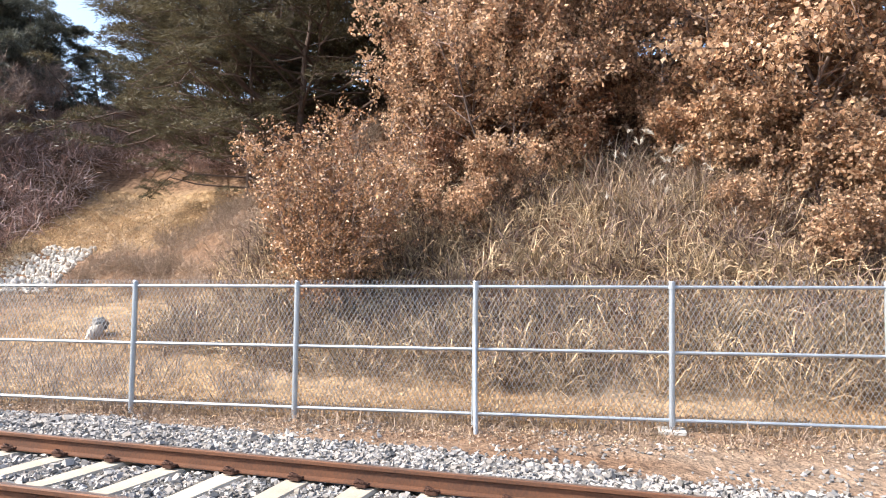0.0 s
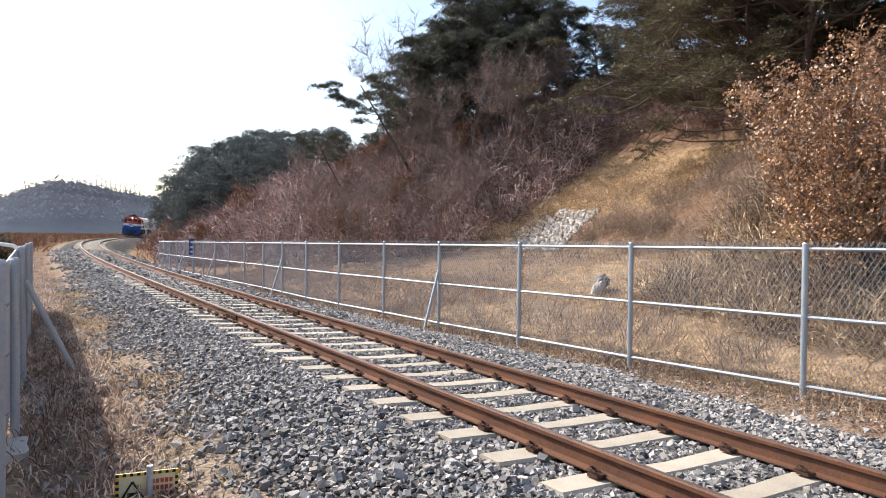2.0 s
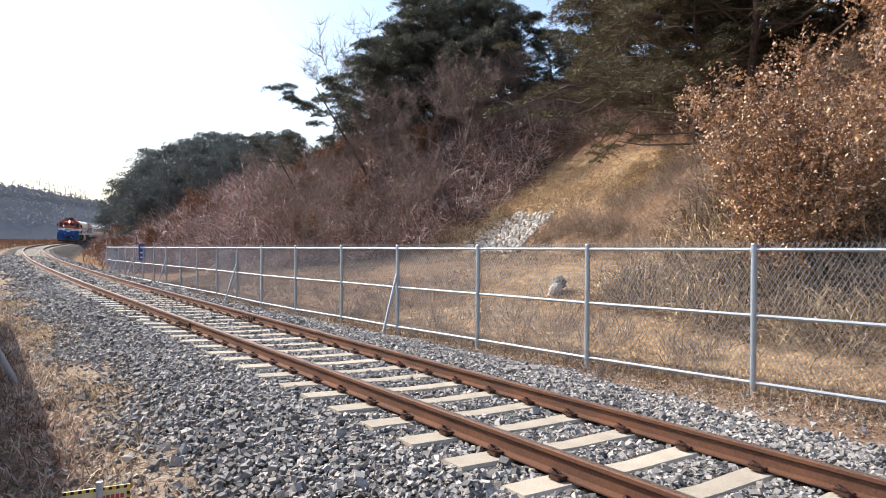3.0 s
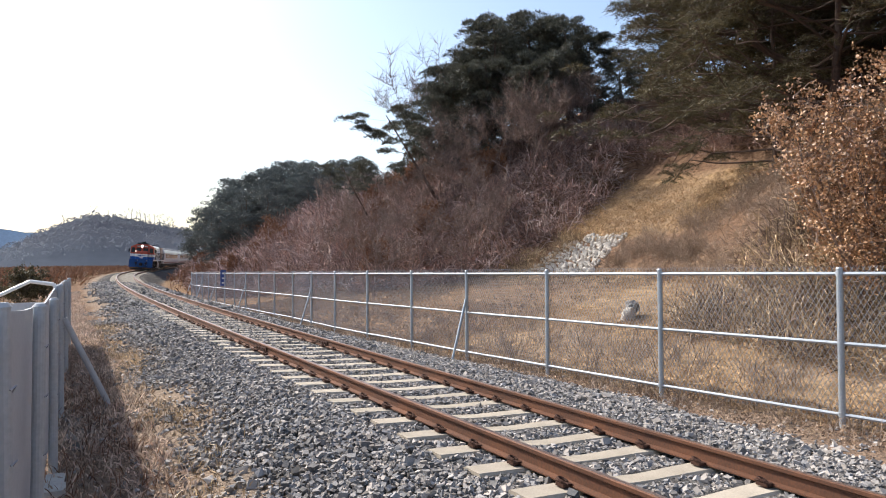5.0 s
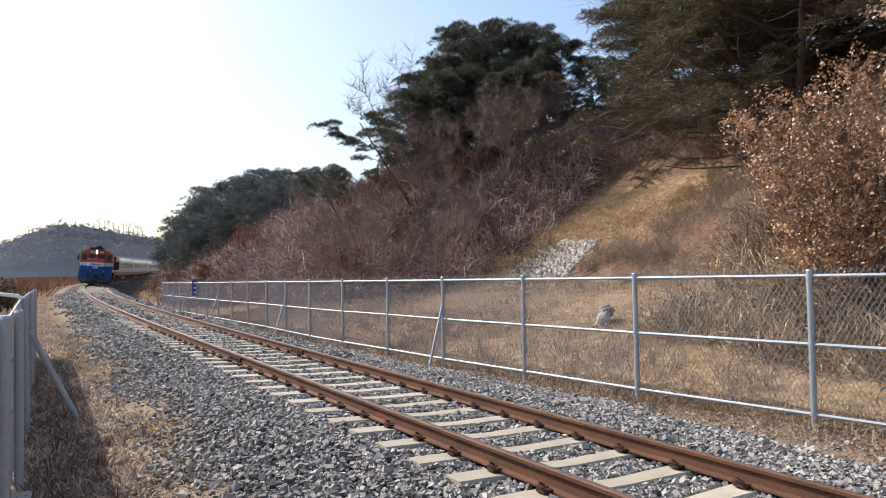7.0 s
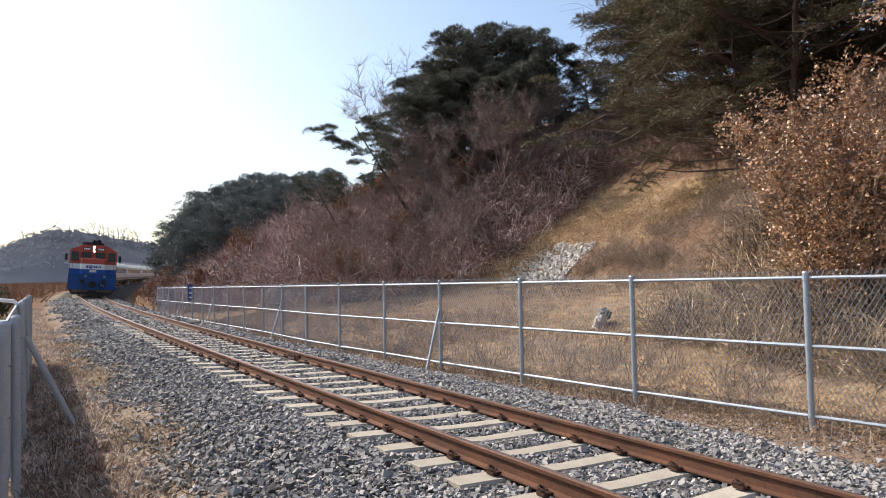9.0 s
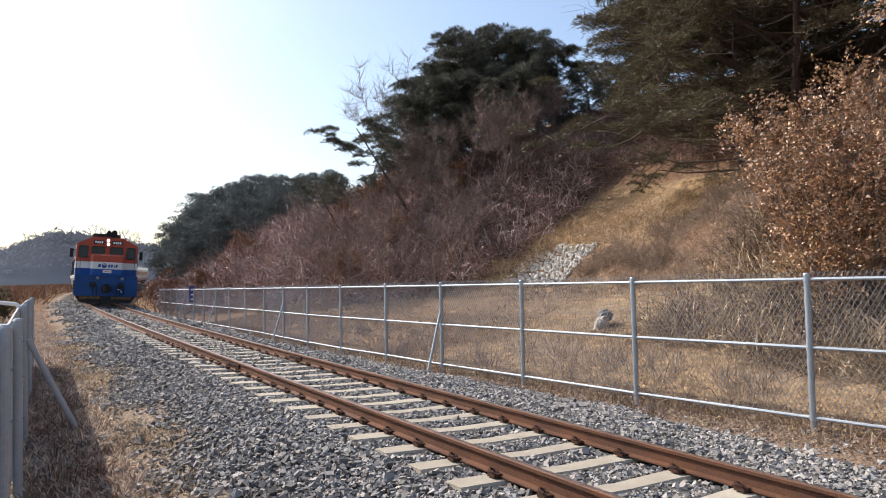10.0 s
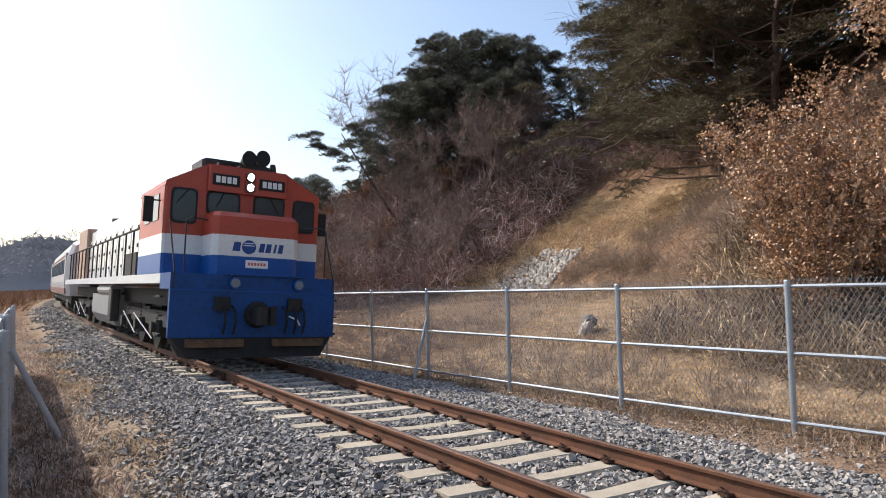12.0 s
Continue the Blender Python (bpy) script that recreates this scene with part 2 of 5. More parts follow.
# ---- the line of the track ----
CANT = 0.066
S_TAB = np.arange(-60.0, 420.0, 0.5)
_k = np.interp(S_TAB, (8, 30, 70, 72, 95, 97, 250, 280), (0, 1 / 540, 1 / 540, 0.00365, 0.00365, 1 / 540, 1 / 540, 0))
_th = -0.010 + np.concatenate(([0], np.cumsum((_k[1:] + _k[:-1]) / 2 * 0.5)))
_x = np.concatenate(([0], np.cumsum(np.sin((_th[1:] + _th[:-1]) / 2) * 0.5)))
_y = np.concatenate(([0], np.cumsum(np.cos((_th[1:] + _th[:-1]) / 2) * 0.5)))
_i0 = int(60 / 0.5)
X_TAB, Y_TAB, TH_TAB = _x - _x[_i0] + 4.10, _y - _y[_i0], _th


def at(s, d=0.0, z=0.0):
    x, y, th = np.interp(s, S_TAB, X_TAB), np.interp(s, S_TAB, Y_TAB), np.interp(s, S_TAB, TH_TAB)
    return Vector((x + d * math.cos(th), y - d * math.sin(th), z))


def heading(s):
    return float(np.interp(s, S_TAB, TH_TAB))


def to_track(x, y):
    """Track coordinates s, d of points in the plan."""
    x, y = np.asarray(x, float), np.asarray(y, float)
    s, d = np.empty(x.shape), np.empty(x.shape)
    fx, fy, fs, fd = x.ravel(), y.ravel(), s.ravel(), d.ravel()
    for a in range(0, fx.size, 20000):
        dx, dy = fx[a:a + 20000, None] - X_TAB, fy[a:a + 20000, None] - Y_TAB
        i = np.argmin(dx * dx + dy * dy, axis=1)
        r = np.arange(len(i))
        c, n = np.cos(TH_TAB[i]), np.sin(TH_TAB[i])
        fs[a:a + 20000] = S_TAB[i] + dx[r, i] * n + dy[r, i] * c
        fd[a:a + 20000] = dx[r, i] * c - dy[r, i] * n
    return fs.reshape(x.shape), fd.reshape(x.shape)


FENCE_S = (-12, -0.7, 1.7, 4.1, 6.5, 8.9, 11.4, 13.8, 16.2, 18.7, 21.1, 23.5, 30, 60)
FENCE_D = (5.2, 4.22, 4.0, 3.80, 3.61, 3.53, 3.42, 3.44, 3.38, 3.41, 3.53, 3.66, 3.7, 3.7)


def fence_d(s):
    return np.interp(s, FENCE_S, FENCE_D)


def bank_base(s):
    return -0.36 - 0.017 * np.clip(s, -3, 62)


def height(s, d):
    """Ground height in track coordinates."""
    s, d = np.asarray(s, float), np.asarray(d, float)
    # left: ballast shoulder, path, field
    left = np.interp(d, (-60, -14, -6, -3.6, -3.1, -2.6, -1.75, -1.4), (-1.6, -1.3, -0.5, -0.30, -0.27, -0.20, -0.09, -0.10))
    mid = -0.19 - d * CANT
    fd = fence_d(s)
    zb = bank_base(s)
    t = np.clip((d - 1.7) / (fd - 0.3 - 1.7), 0, 1)
    right = (-0.19 - 1.7 * CANT) * (1 - t) + zb * t
    foot = np.interp(s, (-20, 2, 6, 9, 12, 20, 26, 34, 45, 70, 200), (5.6, 5.9, 6.6, 9, 12.5, 13.2, 11, 7.6, 6.2, 5.6, 6))
    crest = np.interp(s, (-40, 42, 70, 110, 170, 230), (24, 24, 13, 9, 4, 0.6))
    up = np.maximum(d - fd - 0.3, 0)
    strip = np.minimum(up, np.maximum(foot - fd, 0.5)) * np.interp(s, (0, 8, 25, 45, 90), (0.10, 0.17, 0.17, 0.1, 0.0))
    climb = np.maximum(d - foot, 0)
    on_lawn = np.clip((s - 12.5) / 2, 0, 1) * np.clip((27 - s) / 3, 0, 1)
    steep = np.maximum(d - 21.0, 0)
    rise = on_lawn * (0.54 * np.minimum(climb, np.maximum(21.0 - foot, 0)) + 0.95 * steep) + (1 - on_lawn) * 0.82 * climb
    hill = crest * (1 - np.exp(-rise / np.maximum(crest, 0.3)))
    far = np.clip((s - 45) / 60, 0, 1)
    z = np.where(d < -1.4, left, np.where(d < 1.7, mid, right + strip + hill))
    return np.where(d < -6, z - 0.6 * far, z)


def height_xy(x, y):
    s, d = to_track(np.atleast_1d(x), np.atleast_1d(y))
    return height(s, d)


def rough_noise(x, y, sc, seed):
    """Cheap smooth value noise from a few sines."""
    r = np.random.default_rng(seed)
    out = np.zeros_like(x)
    for _ in range(5):
        a, f, ph = r.uniform(0, 6.28), sc * r.uniform(0.6, 1.8), r.uniform(0, 6.28)
        out += np.sin((x * np.cos(a) + y * np.sin(a)) * f + ph)
    return out / 5


def on_lawn_patch(s, d, w=0.0):
    """The mown slope above the revetment."""
    return (d > 15.9 + w) & (d < 21.6 + w) & (s > 15.2 + w) & (s < 22.6 + 0.27 * (d - 16) + w)


def build_ground():
    xs = np.unique(np.concatenate([np.arange(-3, 14, 0.2), np.arange(14, 45, 0.6), np.arange(45, 160, 3), np.arange(160, 2200, 60),
                                   np.arange(-30, -3, 1.0), np.arange(-200, -30, 8), np.arange(-2200, -200, 80)]))
    ys = np.unique(np.concatenate([np.arange(-12, 30, 0.22), np.arange(30, 80, 0.6), np.arange(80, 260, 3), np.arange(260, 3000, 60),
                                   np.arange(-60, -12, 2), np.arange(-600, -60, 60)]))
    X, Y = np.meshgrid(xs, ys, indexing="ij")
    S, D = to_track(X, Y)
    Z = height(S, D)
    off = np.clip((np.abs(D) - 3.2) / 3, 0, 1)
    Z = Z + off * (0.10 * rough_noise(X, Y, 0.7, 1) + 0.04 * rough_noise(X, Y, 2.5, 2)) + 0.012 * rough_noise(X, Y, 7, 3)
    fadeout = np.clip((np.hypot(X, Y) - 250) / 300, 0, 1)
    Z = Z * (1 - fadeout) + (-1.5) * fadeout
    verts = np.stack([X, Y, Z], -1).reshape(-1, 3)
    nx, ny = len(xs), len(ys)
    i, j = np.meshgrid(np.arange(nx - 1), np.arange(ny - 1), indexing="ij")
    a = (i * ny + j).ravel()
    faces = np.stack([a, a + ny, a + ny + 1, a + 1], -1)
    me = tris_mesh("ground", verts, faces, M_GROUND)
    me.polygons.foreach_set("use_smooth", [True] * len(me.polygons))
    # cover: grass, litter, gravel
    s, d = S.ravel(), D.ravel()
    n = rough_noise(verts[:, 0], verts[:, 1], 1.6, 5) + 0.6 * rough_noise(verts[:, 0], verts[:, 1], 5, 6)
    rim = np.where(s < 6, np.interp(s, (-4, 0, 4, 9), (1.75, 2.1, 2.65, 3.0)), np.minimum(3.0 + 0.03 * (s - 9), 3.6))
    gravel = np.clip((np.where(d < 0, d + np.interp(s, (0, 12, 25), (2.65, 2.5, 2.2)), rim - d) + 0.25 * n) / 0.25, 0, 1)
    gravel *= np.clip((400 - s) / 50, 0, 1)
    foot = np.interp(s, (-20, 2, 6, 9, 12, 20, 26, 34, 45, 70, 200), (5.6, 5.9, 6.6, 9, 12.5, 13.2, 11, 7.6, 6.2, 5.6, 6))
    lawn = on_lawn_patch(s, d, 0.25 * n).astype(float)
    litter = np.clip((d - foot + 0.5 * n) / 0.8, 0, 1) * (1 - lawn)
    litter = np.maximum(litter, np.clip((-d - 3.0 + 0.5 * n) / 0.5, 0, 1) * np.clip((6.5 + d) / 2, 0, 1) * np.interp(s, (8, 18), (0.4, 0.8)))
    litter = np.maximum(litter, np.clip((d - 1.6) / 0.2, 0, 1) * np.clip((fence_d(s) + 0.25 - d) / 0.3, 0, 1) * np.clip(0.75 + 0.5 * n, 0.2, 1))
    grass = np.clip((d - fence_d(s) + 0.1 + 0.3 * n) / 0.4, 0, 1) * np.clip(0.75 + 0.35 * n, 0.25, 1)
    litter = np.maximum(litter, np.clip((-d - 2.5 + 0.3 * n) / 0.4, 0, 1) * np.clip((s - 11) / 6, 0, 0.8))
    litter = np.maximum(litter, np.clip((-d - 5) / 2, 0, 1) * np.interp(s, (40, 110), (0.7, 1.0)))
    litter = np.maximum(litter, 0.6 * np.clip((s - 13.5 + n) / 2, 0, 1) * np.clip((d - fence_d(s)) / 0.5, 0, 1) * np.clip((12.3 - d) / 1.0, 0, 1))
    grass = np.maximum(grass, np.clip((-d - 5) / 3, 0, 1) * np.clip(0.3 + 0.4 * n, 0, 0.5) * np.clip((90 - s) / 40, 0.1, 1))
    col = np.stack([grass, litter, gravel, np.ones_like(s)], -1).astype(np.float32)
    ca = me.color_attributes.new("cover", "FLOAT_COLOR", "POINT")
    ca.data.foreach_set("color", col.ravel())
    g = new("ground", me)
    tagged(g, "dry winter ground with straw-coloured grass, leaf litter and gravel", "ground", kind="structure")


build_ground()


# ---- track ----
def frame_at(s, d=0.0, z=0.0, canted=True):
    """Pose on the track: local y along the line, x to the right."""
    p = at(s, d, z - (d * CANT if canted else 0))
    return pose(p.x, p.y, p.z, 0, math.degrees(math.atan(CANT)) if canted else 0, -math.degrees(heading(s)))


RAIL_SECTION = [(-0.064, -0.153), (0.064, -0.153), (0.064, -0.142), (0.012, -0.128), (0.009, -0.045), (0.034, -0.034), (0.034, -0.008),
                (0.022, 0.0), (-0.022, 0.0), (-0.034, -0.008), (-0.034, -0.034), (-0.009, -0.045), (-0.012, -0.128), (-0.064, -0.142)]


def build_track():
    track = thing("railway_track", pose(0, 0, 0), "single railway track with rusty rails on concrete sleepers", "railway track", kind="structure")
    for side in (-1, 1):
        g = Geo()
        rings = []
        for s in list(np.arange(-8, 60, 1.0)) + list(np.arange(60, 330, 4.0)):
            m = frame_at(s, side * 0.7525)
            rings.append([m @ Vector((x, 0, z)) for x, z in RAIL_SECTION])
        g.loft(rings)
        me = g.mesh("rail", [M_RAIL, M_RAILTOP])
        k = len(RAIL_SECTION)
        for a in range(len(rings) - 1):
            me.polygons[a * k + 7].material_index = 1
        part("rail", me, None, track, "rust-brown steel rail with a worn running top")
    # fishplates at a joint
    for side in (-1, 1):
        for lip in (-1, 1):
            g = Geo().box(-0.012, 0.012, -0.3, 0.3, -0.125, -0.05)
            for y in (-0.22, -0.08, 0.08, 0.22):
                g.tube((lip * 0.012, y, -0.085), (lip * 0.035, y, -0.085), 0.016, k=6)
            part("fishplate", g, M_CLIP, track, m=frame_at(11.6 + 1.0 * (side > 0), side * 0.7525) @ pose(lip * 0.028, 0, 0))
    # sleepers: trapezoid section, slightly dipped in the middle
    def sleeper_mesh():
        g = Geo()
        rings = []
        for x, w, top in ((-1.25, 0.24, 0.0), (-0.95, 0.25, 0.0), (-0.45, 0.23, -0.008), (0, 0.21, -0.02), (0.45, 0.23, -0.008), (0.95, 0.25, 0.0), (1.25, 0.24, 0.0)):
            rings.append([(x, -w / 2 - 0.02, -0.18), (x, w / 2 + 0.02, -0.18), (x, w / 2, top - 0.02), (x, w / 2 - 0.02, top), (x, -w / 2 + 0.02, top), (x, -w / 2, top - 0.02)])
        return g.loft(rings).mesh("sleeper", M_SLEEPER)
    def clip_mesh():
        g = Geo()
        g.box(-0.045, 0.045, -0.05, 0.05, -0.004, 0.022, 0.01)
        pts = []
        for i in range(9):
            a = i / 8 * math.pi * 1.5
            pts.append((0.035 * math.cos(a) - 0.005, 0.05 * math.sin(a), 0.025 + 0.022 * math.sin(a * 0.8)))
        g.path(pts, 0.011, 5)
        g.tube((-0.01, -0.055, 0.02), (-0.03, 0.06, 0.03), 0.011, k=5)
        return g.mesh("rail_clip", M_CLIP)
    sm, cm = sleeper_mesh(), clip_mesh()
    s = 4.17 - 0.585 * 16
    i = 0
    far = Geo()
    while s < 120:
        m = frame_at(s, 0, -0.162)
        if s < 46:
            o = part("sleeper", sm, None, track, m=m @ pose(rng.normal(0, 0.012), rng.normal(0, 0.015), 0, 0, 0, rng.normal(0, 0.5)))
            if s < 20:
                for side in (-1, 1):
                    for lip in (-1, 1):
                        part("rail_clip", cm, None, o, m=pose(side * 0.7525 + lip * 0.085, 0, 0.012, 0, 0, 0 if lip < 0 else 180))
        else:
            ring = [m @ Vector(p) for p in ((-1.25, -0.12, 0), (1.25, -0.12, 0), (1.25, 0.12, 0), (-1.25, 0.12, 0))]
            far.prism([p - Vector((0, 0, 0.1)) for p in ring], ring)
        s += 0.585
        i += 1
    tagged(part("sleepers", far, M_SLEEPER, track), kind="stuff")


# ---- ballast ----
def octa():
    v = np.array([(1, 0, 0), (-1, 0, 0), (0, 1, 0), (0, -1, 0), (0, 0, 1), (0, 0, -1)], float)
    f = np.array([(4, 0, 2), (4, 2, 1), (4, 1, 3), (4, 3, 0), (5, 2, 0), (5, 1, 2), (5, 3, 1), (5, 0, 3)])
    return v, f


def slab():
    v = np.array([(x, y, z) for x in (-1, 1) for y in (-1, 1) for z in (-1, 1)], float) * 0.62
    f = np.array([(0, 1, 3), (0, 3, 2), (4, 6, 7), (4, 7, 5), (0, 4, 5), (0, 5, 1), (2, 3, 7), (2, 7, 6), (0, 2, 6), (0, 6, 4), (1, 5, 7), (1, 7, 3)])
    return v, f


def rand_rot(n):
    q = rng.normal(size=(n, 4))
    q /= np.linalg.norm(q, axis=1)[:, None]
    w, x, y, z = q.T
    return np.stack([np.stack([1 - 2 * (y * y + z * z), 2 * (x * y - w * z), 2 * (x * z + w * y)], -1),
                     np.stack([2 * (x * y + w * z), 1 - 2 * (x * x + z * z), 2 * (y * z - w * x)], -1),
                     np.stack([2 * (x * z - w * y), 2 * (y * z + w * x), 1 - 2 * (x * x + y * y)], -1)], 1)


def stones(name, pos, size, base, jitter=0.2):
    v, f = base
    n, k = len(pos), len(v)
    sc = size[:, None, None] * rng.uniform(0.45, 1.5, (n, 1, 3))
    p = (v[None] * (1 + rng.normal(0, jitter, (n, k, 1)))) * sc
    p = np.einsum("nij,nkj->nki", rand_rot(n), p)
    p[:, :, 2] *= 0.8
    p += pos[:, None, :]
    faces = (f[None] + (np.arange(n) * k)[:, None, None]).reshape(-1, 3)
    me = tris_mesh(name, p.reshape(-1, 3), faces, M_STONE)
    me.shade_flat()
    return me


def scatter(n, s0, s1, d0, d1):
    s, d = rng.uniform(s0, s1, n), rng.uniform(d0, d1, n)
    return s, d


def track_points(s, d, lift=0.0):
    x, y, th = np.interp(s, S_TAB, X_TAB), np.interp(s, S_TAB, Y_TAB), np.interp(s, S_TAB, TH_TAB)
    return np.stack([x + d * np.cos(th), y - d * np.sin(th), height(s, d) + lift], -1)


def on_sleeper(s, d):
    ph = np.mod(s - 4.17 + 0.2925, 0.585) - 0.2925
    return (np.abs(ph) < 0.135) & (np.abs(d) < 1.27)


def ballast_edge(s, d):
    """True where gravel lies, with a ragged rim."""
    w = 0.3 * np.sin(s * 1.3) + 0.2 * np.sin(s * 3.1 + 1) + rng.normal(0, 0.3, len(s))
    rim = np.where(s < 6, np.interp(s, (-4, 0, 4, 9), (1.7, 2.05, 2.6, 3.0)), np.minimum(3.0 + 0.03 * (s - 9), 3.6))
    return np.where(d < 0, d > -np.interp(s, (0, 12, 25), (2.65, 2.5, 2.2)) - w * 0.8, d < rim + w * 0.3)


def build_ballast():
    bed = thing("ballast_bed", pose(0, 0, 0), "bed of grey and tan crushed-stone ballast around the sleepers", "gravel", kind="structure")
    for s0, s1, per, size, base in ((-4.5, 12, 1000, 0.0225, slab()), (12, 24, 420, 0.031, octa()), (24, 55, 80, 0.055, octa())):
        n = int((s1 - s0) * 7.0 * per)
        s, d = scatter(n, s0, s1, -3.4, 3.6)
        rail = np.abs(np.abs(d) - 0.7525) < 0.07
        keep = ballast_edge(s, d) & ~on_sleeper(s, d) & ~rail
        s, d = s[keep], d[keep]
        sz = size * np.exp(rng.normal(0, 0.22, len(s)))
        lift = rng.uniform(-0.5, 0.75, len(s)) * sz + np.where(np.abs(d) > 1.35, 0.018, -0.004)
        tagged(part("stones", stones("stones", track_points(s, d, 0) + np.stack([0 * s, 0 * s, lift], -1), sz, base), None, bed), kind="stuff")
    s, d = scatter(9000, 0, 26, -3.9, -2.3)
    s2, d2 = scatter(5000, -5, 20, 1.6, 4.0)
    s, d = np.concatenate([s, s2]), np.concatenate([d, d2])
    ok = (np.sin(s * 1.9 + 2 * np.sin(d * 2.3)) + rng.normal(0, 0.7, len(s)) > 0.2) & (d < fence_d(s))
    s, d = s[ok], d[ok]
    tagged(part("strewn_stones", stones("strewn_stones", track_points(s, d, 0.008), 0.022 * np.exp(rng.normal(0, 0.35, len(s))), octa()), None, bed), kind="stuff")
    # loose stones in front, one by one
    v, f = slab()
    meshes = []
    for _ in range(10):
        p = v * (1 + rng.normal(0, 0.14, (8, 1))) * rng.uniform(0.7, 1.25, 3)
        meshes.append(tris_mesh("stone", p, f, M_STONE_OB))
        meshes[-1].shade_flat()
    s, d = scatter(300, 2.5, 6.5, -2.7, -1.4)
    pos = track_points(s, d, 0.03)
    for i in range(300):
        r = 0.027 * math.exp(rng.normal(0, 0.3))
        part("stone", meshes[i % 10], None, bed, m=pose(*pos[i], *rng.uniform(0, 360, 3)) @ Matrix.Diagonal((r, r, r * 0.8, 1)))


# ---- chain-link fence ----
def fence_top(s):
    return 1.49 - 0.0171 * s


FENCE_STEP = 2.43
FENCE_FIRST = -0.815 - 4 * FENCE_STEP


def build_fence():
    fence = thing("chain_link_fence", pose(0, 0, 0), "galvanised chain-link fence with pipe posts and three rails", "fence", kind="structure")
    n = 25
    tops = []
    for i in range(n):
        s = FENCE_FIRST + i * FENCE_STEP
        p = at(s, float(fence_d(s)), fence_top(s))
        tops.append(p)
    for i, p in enumerate(tops):
        zb = p.z - 1.83
        g = Geo().tube((0, 0, -0.1), (0, 0, 1.83), 0.0365, k=14)
        g.tube((0, 0, 1.83), (0, 0, 1.845), 0.041, 0.03, k=14)
        for z in (1.77, 0.963, 0.14):
            g.tube((0, 0, z - 0.025), (0, 0, z + 0.025), 0.042, k=14)
        o = part("post", g, M_GALV, fence, m=pose(p.x, p.y, zb, rng.normal(0, 0.3), rng.normal(0, 0.3)))
        part("footing", Geo().box(-0.16, 0.16, -0.16, 0.16, -0.25, 0.03 if i == 4 else -0.03, 0.02), M_CONC, o, "pale concrete footing")
        if i in (1, 5, 9, 13, 17, 20, 22) or i == n - 1:
            back = Vector(tops[i] - tops[i - 1]).normalized()
            foot = -back * 0.12 + Vector((-0.46, 0.0, -0.05))
            g = Geo().tube(foot, Vector((-0.02, 0, 1.24)), 0.028, k=10)
            part("brace", g, M_GALV, o, "slanting brace pipe")
    for i in range(n - 1):
        a, b = tops[i], tops[i + 1]
        for dz, r in ((-0.06, 0.022), (-0.867, 0.022), (-1.69, 0.022)):
            u = (b - a).normalized() * 0.03
            part("rail", Geo().tube(a + Vector((0, 0, dz)) + u, b + Vector((0, 0, dz)) - u, r, k=10), M_GALV, fence)
        # woven wire: two slanting families clipped to the panel
        g = Geo()
        w = (b - a).length
        u = (b - a) / w
        side = Vector((u.y, -u.x, 0)) * 0.03
        h0, h1 = -1.77, 0.03
        H = h1 - h0
        r = 0.0035 if i < 9 else 0.0027 if i < 14 else 0.0035
        step = 0.062 if i < 14 else 0.12
        slope = 1.75
        for fam in (-1, 1):
            c = -H / slope
            while c < w:
                x0, z0, x1, z1 = c, 0.0, c + H / slope, H
                if x0 < 0:
                    z0, x0 = -x0 * slope, 0.0
                if x1 > w:
                    z1, x1 = z1 - (x1 - w) * slope, w
                if z1 > z0 + 0.02:
                    X0, X1 = (x0, x1) if fam > 0 else (w - x0, w - x1)
                    g.tube(a + u * X0 + side + Vector((0, 0, h0 + z0)), a + u * X1 + side + Vector((0, 0, h0 + z1)), r, r, 3, caps=False)
                c += step
        part("wire_mesh", g, M_WIRE, fence, "woven diamond wire mesh")
    # small blue sign on a far post
    s = FENCE_FIRST + 19 * FENCE_STEP
    p = at(s, float(fence_d(s)) - 0.08, fence_top(s))
    sg = thing("fence_sign", pose(p.x, p.y, p.z, 0, 0, -math.degrees(heading(s)) + 8), "small blue sign with pale marks on a fence post", "sign")
    part("plate", Geo().box(-0.15, 0.15, -0.012, 0.0, -0.72, 0.12, 0.0), M_BLUESIGN, sg)
    for z in (-0.06, -0.32, -0.56):
        part("mark", Geo().box(-0.07, 0.07, -0.018, -0.012, z - 0.04, z + 0.04), M_PLATE, sg)


M_BLUESIGN = mat("blue_enamel", (0.06, 0.1, 0.3), 0.4, spread=0.15)
M_PLATE = mat("white_enamel", (0.78, 0.78, 0.76), 0.4, spread=0.08)


# ---- locomotive and coaches ----
M_RED = mat("orange_red_paint", (0.44, 0.072, 0.04), 0.45, col2=(0.35, 0.058, 0.034), scale=1.5, fine=20, coat=0.1)
M_WHITE = mat("white_paint", (0.72, 0.72, 0.70), 0.4, col2=(0.6, 0.6, 0.58), scale=1.2, fine=20, coat=0.3)
M_BLUE = mat("blue_paint", (0.004, 0.085, 0.33), 0.45, col2=(0.004, 0.065, 0.25), scale=1.5, fine=20, coat=0.05)
M_BLUEDIRTY = mat("grimy_blue_paint", (0.004, 0.066, 0.25), 0.5, col2=(0.005, 0.036, 0.125), scale=1.3, fine=14, spec=0.3)
M_LENS = mat("dull_lens", (0.22, 0.25, 0.26), 0.25, spread=0.3, scale=20)
M_DARK = mat("grimy_black", (0.018, 0.018, 0.019), 0.8, col2=(0.04, 0.034, 0.03), scale=5, fine=40, bump=0.2)
M_STEEL = mat("greasy_steel", (0.06, 0.058, 0.055), 0.55, 0.5, scale=5, fine=40)
M_SILVER = mat("silver_paint", (0.36, 0.37, 0.39), 0.4, 0.5, spread=0.2, scale=3)
